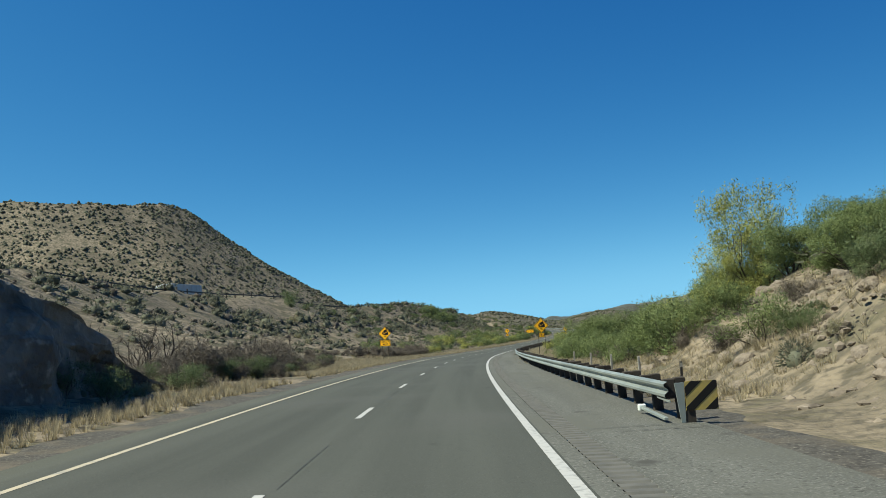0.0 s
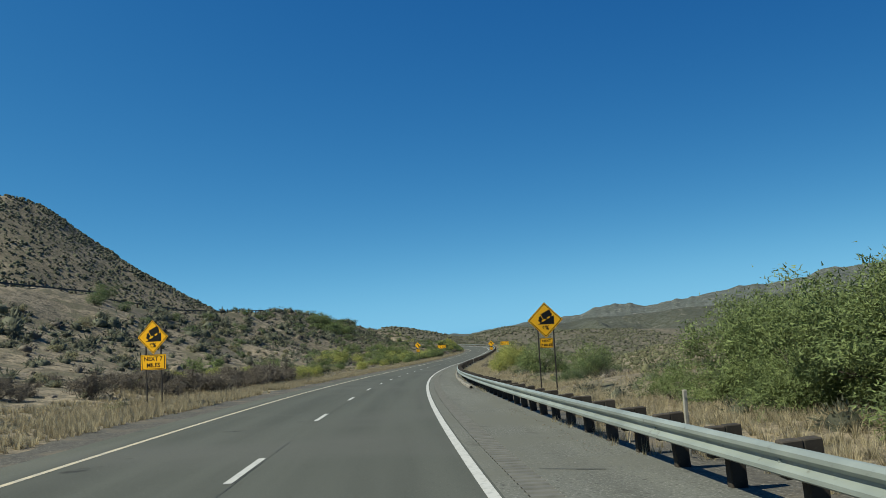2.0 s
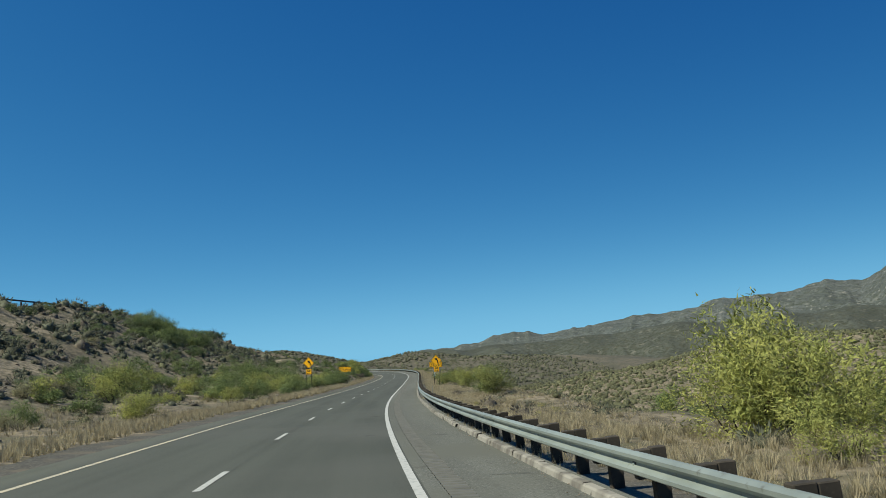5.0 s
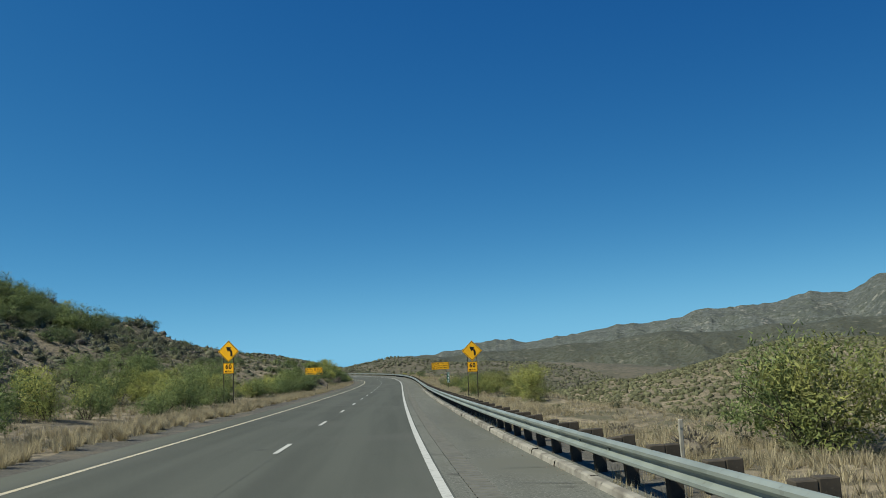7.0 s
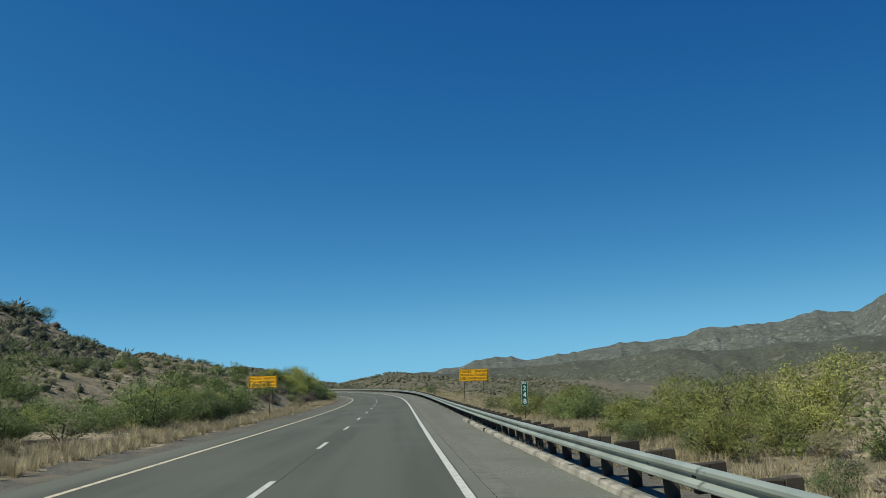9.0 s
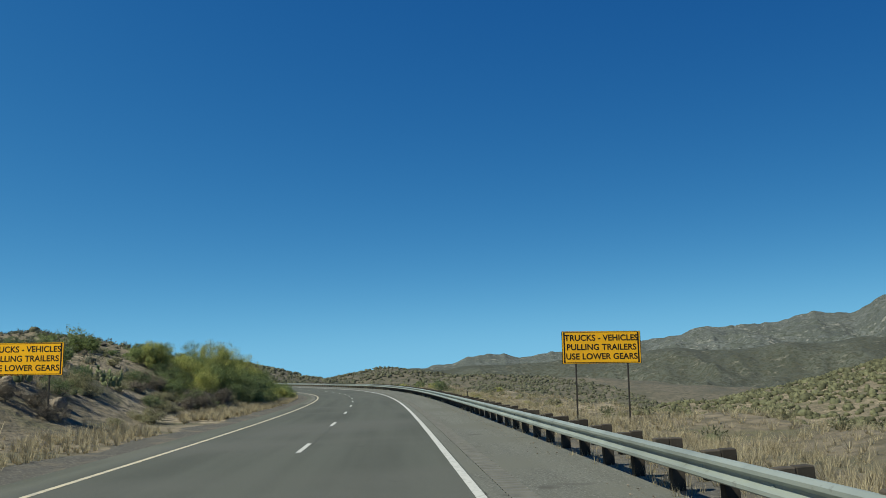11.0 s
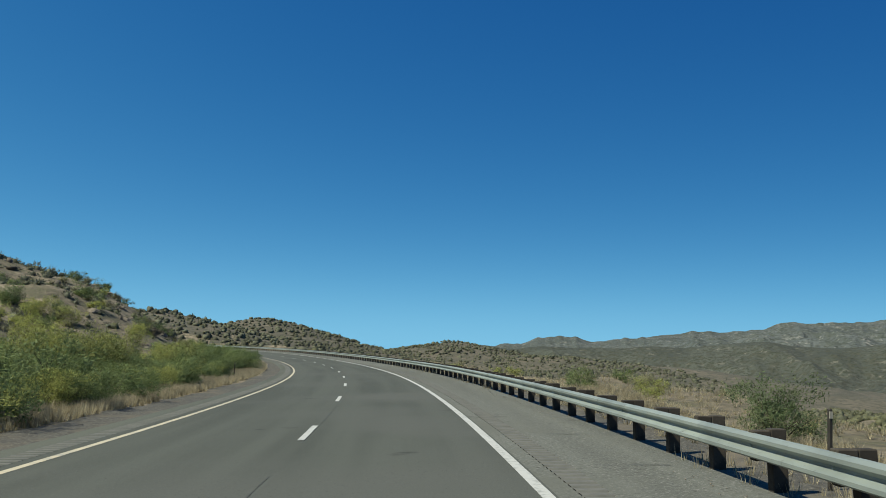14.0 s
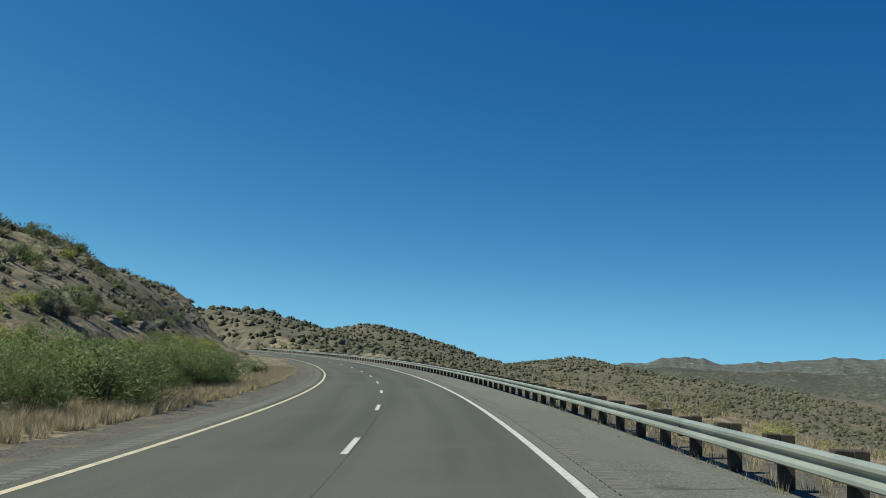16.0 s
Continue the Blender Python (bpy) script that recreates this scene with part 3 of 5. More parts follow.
def stand(ob, s, u, h=0.0, yaw=0.0, lean=2.4):
    q = place(s, u)
    z = float(land(np.array([q[0]]), np.array([q[1]]))[0])
    ob.matrix_basis = pose(q[0], q[1], z + h, 0, lean, turn(s) + yaw)
    return ob, q[2] - z


def grade_sign(s, u, top, yaw=0.0, R=0.84, wide=0.62, lines=("NEXT", "7 MILES"), size=0.16):
    """top: height of the upper corner over the road's plane."""
    ob, drop = stand(tagged(new("grade_sign"), "yellow diamond steep downgrade warning sign on two posts", "road sign"), s, u, 0.0, yaw)
    cz, high = top + drop - R, 0.46 if wide < 1 else 0.68
    d = plate(ob, "diamond_panel", diamond(R, cz), 0, cz, M["sign_yellow"], M["sign_black"], 0.985, 0.93)
    part("hill_symbol", prism("hill_symbol", [(-0.36, cz - 0.2), (0.42, cz - 0.2), (0.42, cz + 0.2)], -0.009, -0.006, M["sign_black"]), d)
    c, sn = math.cos(0.46), math.sin(0.46)
    tilt = lambda pts: [(0.02 + x * c - z * sn, cz + 0.10 + x * sn + z * c) for x, z in pts]
    part("truck_symbol", prism("truck_symbol", tilt([(-0.12, -0.02), (0.36, -0.02), (0.36, 0.26), (-0.12, 0.26)]), -0.009, -0.006, M["sign_black"]), d)
    part("truck_cab", prism("truck_cab", tilt([(-0.36, -0.02), (-0.15, -0.02), (-0.15, 0.19), (-0.26, 0.19), (-0.29, 0.09), (-0.36, 0.07)]), -0.009, -0.006, M["sign_black"]), d)
    for wx in (-0.28, 0.02, 0.26):
        part("wheel_symbol", prism("wheel_symbol", tilt([(wx + 0.055 * math.cos(q), -0.045 + 0.055 * math.sin(q)) for q in np.linspace(0, 5.76, 12)]), -0.009, -0.006, M["sign_black"]), d)
    part("lettering", words("lettering", "6%", 0.27, M["sign_black"], 0.0, cz - 0.37, -0.008, 1.05, 0.008), d)
    cz2 = cz - R - high / 2 - 0.01
    p = plate(ob, "lower_panel", rect(wide, high, cz2), 0, cz2, M["sign_yellow"], M["sign_black"], 0.97, 0.9)
    part("lettering", words("lettering", lines[0], size, M["sign_black"], 0, cz2 + high * 0.21, -0.008, 1.0, 0.004), p)
    part("lettering", words("lettering", lines[1], size, M["sign_black"], 0, cz2 - high * 0.21, -0.008, 1.0, 0.004), p)
    posts(ob, (-0.37, 0.37), cz + 0.1)


def bend_sign(s, u, top, yaw=0.0):
    ob, drop = stand(tagged(new("curve_sign"), "yellow diamond bend warning sign with speed plate", "road sign"), s, u, 0.0, yaw)
    R, cz = 0.78, top + drop - 0.78
    d = plate(ob, "diamond_panel", diamond(R, cz), 0, cz, M["sign_yellow"], M["sign_black"], 0.985, 0.93)
    line = [(0.22, cz - 0.36)] + [(0.22 - 0.36 * (1 - math.cos(a)), cz - 0.16 + 0.36 * math.sin(a)) for a in np.linspace(0, 0.95, 7)]
    w = 0.075
    outer, inner = [], []
    for i, (x, z) in enumerate(line):
        x0, z0 = line[max(i - 1, 0)]
        x1, z1 = line[min(i + 1, len(line) - 1)]
        n = math.hypot(x1 - x0, z1 - z0)
        nx, nz = (z1 - z0) / n, -(x1 - x0) / n
        outer.append((x + nx * w, z + nz * w))
        inner.append((x - nx * w, z - nz * w))
    part("arrow_shaft", prism("arrow_shaft", outer + inner[::-1], -0.009, -0.006, M["sign_black"]), d)
    hx, hz = line[-1]
    dx, dz = -0.81, 0.59
    part("arrow_head", prism("arrow_head", [(hx + dx * 0.32, hz + dz * 0.32), (hx - dz * 0.21 - dx * 0.02, hz + dx * 0.21 - dz * 0.02), (hx + dz * 0.21 - dx * 0.02, hz - dx * 0.21 - dz * 0.02)], -0.009, -0.006, M["sign_black"]), d)
    cz2 = cz - R - 0.43
    p = plate(ob, "speed_panel", rect(0.76, 0.76, cz2), 0, cz2, M["sign_yellow"], M["sign_black"], 0.975, 0.93)
    part("lettering", words("lettering", "60", 0.44, M["sign_black"], 0, cz2 + 0.10, -0.008, 1.1, 0.014), p)
    part("lettering", words("lettering", "M.P.H.", 0.18, M["sign_black"], 0, cz2 - 0.23, -0.008, 1.1, 0.005), p)
    posts(ob, (-0.36, 0.36), cz + 0.15)


def gears_sign(s, u, top, yaw=0.0):
    ob, drop = stand(tagged(new("truck_sign"), "yellow rectangular sign telling trucks to use lower gears", "road sign"), s, u, 0.0, yaw)
    w, h = 3.05, 1.22
    cz = top + drop - h / 2
    p = plate(ob, "panel", rect(w, h, cz), 0, cz, M["sign_yellow"], M["sign_black"], 0.985, 0.955)
    for i, t in enumerate(("TRUCKS - VEHICLES", "PULLING TRAILERS", "USE LOWER GEARS")):
        part("lettering", words("lettering", t, 0.315, M["sign_black"], 0, cz + 0.35 - 0.35 * i, -0.008, 1.02, 0.006), p)
    posts(ob, (-1.0, 1.0), cz + 0.4)


grade_sign(99.0, 9.25, 4.08)
grade_sign(97.9, -8.65, 3.95, -14, 0.77, 1.28, ("NEXT 7", "MILES"), 0.27)
bend_sign(260.7, 8.85, 4.36)
bend_sign(258.2, -8.95, 4.8, -8)
gears_sign(340.0, -11.4, 3.68, -8)
gears_sign(338.4, 10.35, 3.27)

mile, drop = stand(tagged(new("mile_marker"), "green mile marker plate with white numerals on a post", "mile marker"), 297.8, 9.2, 0.1)
mp = part("plate", prism("plate", rect(0.33, 1.26, 1.30), -0.004, 0.0, M["sign_white"]), mile)
part("face", prism("face", rect(0.305, 1.235, 1.30), -0.006, -0.004, M["sign_green"]), mp)
part("lettering", words("lettering", "MILE", 0.12, M["sign_white"], 0, 1.83, -0.008, 1.0, 0.002), mp)
for i, t in enumerate("248"):
    part("lettering", words("lettering", t, 0.36, M["sign_white"], 0, 1.56 - 0.345 * i, -0.008, 1.0, 0.006), mp)
part("post", box("post", 0.05, 0.05, 2.5, M["steel"], (0, 0.028, 0.6)), mile)

# the end of the guardrail: bent plate with a striped marker
term, drop = stand(tagged(new("rail_terminal"), "guardrail end with black and yellow striped object marker", "guardrail terminal"), 20.6, 6.38)
term.location.z += drop - 0.06
part("end_plate", prism("end_plate", [(-0.05, 0.05), (0.03, 0.05), (0.045, 0.76), (-0.13, 0.76)], -0.05, -0.02, M["galv"]), term, "pale bent steel end plate")
mk = part("marker", prism("marker", rect(0.58, 0.52, 0.52, 0.34), -0.06, -0.05, M["faded_yellow"]), term, "striped object marker plate")
for band in ([(0, 0), (0.133, 0), (0.58, 0.402), (0.58, 0.52), (0.511, 0.52), (0, 0.06)], [(0, 0.24), (0.311, 0.52), (0.111, 0.52), (0, 0.42)], [(0.333, 0), (0.533, 0), (0.58, 0.042), (0.58, 0.222)]):
    part("stripe", prism("stripe", [(0.05 + x, 0.26 + z) for x, z in band], -0.064, -0.06, M["sign_black"]), mk)
part("stub_post", box("stub_post", 0.2, 0.2, 0.9, M["timber"], (0.12, 0.06, 0.15), 0.01), term)
part("anchor_rod", box("anchor_rod", 0.08, 1.9, 0.06, M["galv"], (-0.3, 1.0, 0.12), 0.01), term)
part("anchor_foot", box("anchor_foot", 0.16, 0.12, 0.14, M["sign_white"], (-0.3, 1.95, 0.12), 0.02), term)
part("cable", box("cable", 0.03, 0.9, 0.03, M["galv"], (-0.2, 0.5, 0.42)), term)


# white marker posts behind the rail
def delineator(s, u, h, mat, label, wide=0.055):
    ob, drop = stand(tagged(new("marker_post"), label, "marker post", "roadside marker posts"), s, u)
    ob.location.z += drop
    part("pole", box("pole", wide, 0.05, h + 0.5, mat, (0, 0, (h - 0.5) / 2), 0.012), ob)
    part("cap", box("cap", wide * 0.8, 0.012, 0.09, M["delin"], (0, -0.031, h - 0.08)), ob)


for s in (27.2, 31.2, 35.3, 40.0, 73.9, 211.0, 474.5):
    delineator(s, 7.1, 1.02, M["delin"], "weathered white marker post behind the guardrail", 0.065)
for s, u in ((23.5, 7.2), (358.6, 7.4), (396.9, 7.4)):
    delineator(s, u, 0.98, M["steel"], "dark metal marker post behind the guardrail")
for s, u in ((315.5, -7.0), (439.6, -7.0)):
    delineator(s, u, 1.1, M["steel"], "dark metal marker post in the verge")


# the upper carriageway's guardrail, on the bench above the slope
upper = tagged(new("upper_guardrail"), "distant dark guardrail along the upper carriageway", "guardrail")


def on_land(s, u, h):
    q = place(s, u)
    z = land(q[:, 0], q[:, 1])
    if len(z) > 3:
        z = np.convolve(np.pad(z, 3, mode="edge"), np.ones(7) / 7, "valid")
    q[:, 2] = z + h
    return q


us = np.arange(96, 290, 6.0)
uu = -50.5 + 0 * us
for a in range(0, len(us) - 1, 5):
    k = slice(a, min(a + 6, len(us)))
    lo, hi = on_land(us[k], uu[k], 0.42), on_land(us[k], uu[k], 0.64)
    v = np.stack([lo, hi, hi + [-0.1, 0, 0], lo + [-0.1, 0, 0]], 1).reshape(-1, 3)
    f = [[4 * i + c, 4 * i + (c + 1) % 4, 4 * i + 4 + (c + 1) % 4, 4 * i + 4 + c] for i in range(len(lo) - 1) for c in range(4)]
    part("rail", mesh("rail", v, f, M["steel"]), upper)
for s in np.arange(96, 286, 4.0):
    q = on_land(np.array([s]), np.array([-50.7]), 0.0)[0]
    part("post", post_me, upper, "", pose(q[0], q[1], q[2] + 0.15, 0, 0, turn(s)))
# a semi-trailer truck on the upper carriageway
def semi_truck(s, u):
    q = place(s, u)
    z = float(land(np.array([q[0]]), np.array([q[1]]))[0])
    ob = tagged(new("semi_truck"), "white semi-trailer truck on the upper carriageway", "truck")
    ob.matrix_basis = pose(q[0], q[1], z, 0, 0, turn(s))
    tr = part("trailer", box("trailer", 2.55, 13.6, 2.75, M["truck_grey"], (0, 5.0, 2.55), 0.04), ob, "pale grey box trailer")
    for y in np.arange(-1.5, 11.7, 1.2):
        part("rib", box("rib", 2.59, 0.05, 2.6, M["sign_back"], (0, y, 2.55)), tr)
    cab = [(-1.2, 0.55), (-1.2, 3.0), (-0.9, 3.55), (0.9, 3.55), (1.2, 3.0), (1.2, 0.55)]
    cb = part("cab", prism("cab", cab, -4.3, -2.2, M["truck_white"]), ob, "white sleeper cab")
    part("bonnet", box("bonnet", 1.9, 1.5, 1.35, M["truck_white"], (0, -5.0, 1.25), 0.12), cb)
    part("windscreen", box("windscreen", 1.9, 0.04, 0.85, M["truck_glass"], (0, -4.32, 2.4), 0.01), cb)
    part("bumper", box("bumper", 2.3, 0.2, 0.4, M["sign_back"], (0, -5.8, 0.55), 0.03), cb)
    rim = [(0.5 * math.cos(k), 0.5 * math.sin(k)) for k in np.linspace(0, 2 * math.pi, 17)[:16]]
    tyre = prism("wheel", rim, -0.15, 0.15, M["tar"])
    for y in (-5.0, -2.6, -1.3, 9.6, 10.9):
        for x in (-1.05, 1.05):
            part("wheel", tyre, ob, "", pose(x, y, 0.5, 0, 0, 90))


semi_truck(163.0, -66.0)
# ---- plants ----
def tube(path, r0, r1, sides=5):
    v, f = [], []
    n = len(path)
    for i, q in enumerate(path):
        d = (path[min(i + 1, n - 1)] - path[max(i - 1, 0)]).normalized()
        a = d.orthogonal().normalized()
        b = d.cross(a)
        r = r0 + (r1 - r0) * i / (n - 1)
        v += [q + (a * math.cos(2 * math.pi * k / sides) + b * math.sin(2 * math.pi * k / sides)) * r for k in range(sides)]
    for i in range(n - 1):
        f += [[i * sides + k, i * sides + (k + 1) % sides, (i + 1) * sides + (k + 1) % sides, (i + 1) * sides + k] for k in range(sides)]
    return v, f


def branching(rng, height, spread, stems, depth, thick, sides=4):
    """Limbs and twigs; returns vertices, faces and the twig ends."""
    V, F, ends = [], [], []

    def grow(q, d, length, r, level):
        pts = [q]
        for _ in range(3):
            d = (d + Vector((rng.uniform(-1, 1), rng.uniform(-1, 1), rng.uniform(-0.5, 0.8))) * 0.33).normalized()
            pts.append(pts[-1] + d * length / 3)
        v, f = tube(pts, r, r * 0.5, 3 if level else sides)
        o = len(V)
        V.extend(v)
        F.extend([[o + i for i in q_] for q_ in f])
        if level >= depth:
            ends.extend(pts[1:])
            return
        for _ in range(rng.choice((2, 3, 3))):
            k = rng.choice((1, 2, 3, 3))
            e = (d + Vector((rng.uniform(-1, 1), rng.uniform(-1, 1), rng.uniform(-0.4, 0.7))) * 0.95).normalized()
            grow(pts[k], e, length * rng.uniform(0.5, 0.75), r * 0.52, level + 1)

    for k in range(stems):
        a = 2 * math.pi * (k + rng.random()) / stems
        t = rng.uniform(0.25, 1.0) * spread
        d = Vector((math.cos(a) * t, math.sin(a) * t, 1)).normalized()
        grow(Vector((math.cos(a) * 0.08 * t, math.sin(a) * 0.08 * t, -0.15)), d, height * rng.uniform(0.42, 0.6), thick, 0)
    return np.array([tuple(q) for q in V]), F, np.array([tuple(q) for q in ends])


def leaves(rs, centres, per, spread, size, up=0.25, thin=0.45, base=None):
    """Small pointed leaf sprays scattered round the centres; with base they point away from it."""
    n = len(centres) * per
    c = np.repeat(centres, per, 0) + rs.normal(0, 1, (n, 3)) * spread
    d = rs.normal(0, 1, (n, 3))
    d[:, 2] += up
    d /= np.linalg.norm(d, axis=1)[:, None]
    if base is not None:
        o = c - np.array(base)
        d = d * 0.75 + o / np.linalg.norm(o, axis=1)[:, None]
        d /= np.linalg.norm(d, axis=1)[:, None]
    face = rs.normal(0, 1, (n, 3))
    if base is not None:  # leaves turn their faces outwards and up
        face = face * 0.55 + o / np.linalg.norm(o, axis=1)[:, None] + [0, 0, 0.45]
        d = d - face * ((d * face).sum(1) / (face * face).sum(1))[:, None] * 0.8
        d /= np.linalg.norm(d, axis=1)[:, None]
    e = np.cross(d, face)
    e /= np.linalg.norm(e, axis=1)[:, None]
    L = size * rs.uniform(0.6, 1.4, (n, 1))
    v = np.stack([c - d * L + e * L * thin, c - d * L * 0.8 - e * L * thin, c + d * L], 1).reshape(-1, 3)
    v[:, 2] = np.maximum(v[:, 2], 0.0)
    return v, np.arange(3 * n).reshape(-1, 3)


def crown_points(rs, n, rx, rz, z0, lobes=7):
    """Cluster places in an uneven crown made of lobes with gaps."""
    lob = np.stack([rs.uniform(-0.72, 0.72, lobes) * rx, rs.uniform(-0.72, 0.72, lobes) * rx, z0 + rs.uniform(-0.7, 0.7, lobes) * rz], 1)
    rad = rs.uniform(0.18, 0.36, lobes) if lobes > 20 else rs.uniform(0.28, 0.5, lobes)
    k = rs.randint(0, lobes, n)
    d = rs.normal(0, 1, (n, 3))
    d /= np.linalg.norm(d, axis=1)[:, None]
    rr = rs.uniform(0.55, 1.05, (n, 1)) ** 0.6
    q = lob[k] + d * rr * rad[k][:, None] * np.array([rx, rx, rz])
    q[:, 2] = np.maximum(q[:, 2], 0.03)
    return q


def plant(name, label, category, seed, height, radius, mat, clusters, per, leaf, spread, stems=4, depth=2, thick=0.05, bare=False, stem_mat="bark", group="", thin=0.25):
    rng, rs = random.Random(seed), np.random.RandomState(seed)
    ob = tagged(new(name), label, category, group)
    v, f, ends = branching(rng, height * (0.74 if clusters > 400 else 1.0), radius / height * 1.2, stems, depth, thick)
    part("bare_wood" if bare else "trunk", mesh("branches", v, f, M[stem_mat]), ob)
    if bare:
        lv, lf = leaves(rs, ends, per, spread, leaf, 0.3, 0.06)
        part("twig_spray", mesh("twig_spray", lv, lf, M[mat]), ob)["kind"] = "stuff"
    else:
        pts = crown_points(rs, clusters, radius, height * 0.5, height * 0.52, 30 if height > 3 else 14)
        lv, lf = leaves(rs, pts, per, spread, leaf, 0.25, thin, (0, 0, height * 0.1))
        part("crown", mesh("crown", lv, lf, M[mat]), ob)
    return ob


BUSHES = {  # name, label, height, radius, leaves
    "green": ("green_bush", "leafy green desert bush", 1.5, 1.25), "lime": ("yellow_green_bush", "bright yellow-green feathery desert bush", 1.7, 1.2),
    "dark": ("dark_bush", "dense dark green desert bush", 1.6, 1.3), "olive": ("sage_bush", "grey-green rounded sage bush", 0.9, 0.85), "ochre": ("flowering_bush", "green bush with ochre seed heads", 1.6, 1.2), "rabbit": ("rabbitbrush", "pale yellow flowering rabbitbrush behind the guardrail", 0.95, 0.8),
}
KINDS, COARSE = {}, {}
for n, (kind, (name, label, h, r)) in enumerate(BUSHES.items()):
    q = 1.0 if h > 1 else 0.6
    KINDS[kind] = [plant(name, label, "bush", 31 + 10 * n + i, h, r, kind, int(320 * q), 16, 0.046, 0.085, 6, 1, 0.022, group="roadside bushes", thin=0.3) for i in range(3)]
    COARSE[kind] = [plant(name, label, "bush", 36 + 10 * n + i, h, r, kind, int(170 * q), 11, 0.085, 0.11, 3, 1, 0.022, group="roadside bushes", thin=0.34) for i in range(2)]
KINDS["mesquite"] = [plant("mesquite_tree", "spreading green mesquite tree beside the road", "tree", 11 + i, 4.6, 3.2, "green", 760, 20, 0.085, 0.17, 6, 2, 0.09, group="roadside trees", thin=0.32) for i in range(3)]
KINDS["palo"] = [plant("palo_verde_tree", "airy yellow-green palo verde tree", "tree", 21 + i, 5.2, 2.7, "lime", 700, 19, 0.073, 0.16, 5, 2, 0.09, group="roadside trees", thin=0.32) for i in range(2)]
KINDS["dry"] = [plant("dry_brush", "leafless grey-brown dry brush", "bush", 81 + i, 1.5, 1.5, "dry", 0, 12, 0.16, 0.13, 9, 2, 0.02, True, "dry", "dry brush") for i in range(3)]
KINDS["snag"] = [plant("bare_tree", "bare dark-branched desert tree", "tree", 91 + i, 3.4, 2.2, "dry", 0, 4, 0.13, 0.10, 3, 3, 0.09, True, "bark", "bare trees") for i in range(2)]
used = set()


def grow(kind, s, u, size=1.0, tall=1.0, sink=0.04):
    src = random.choice(COARSE[kind] if kind in COARSE and abs(u) > 13.5 and size < 1.25 else KINDS[kind])
    q = place(s, u)
    z = float(land(np.array([q[0]]), np.array([q[1]]))[0])
    m = pose(q[0], q[1], z - sink, 0, 0, random.uniform(0, 360)) @ Matrix.Diagonal((size, size, size * tall, 1))
    if src not in used:
        used.add(src)
        src.matrix_basis = m
        return src
    return copy_thing(src, m)
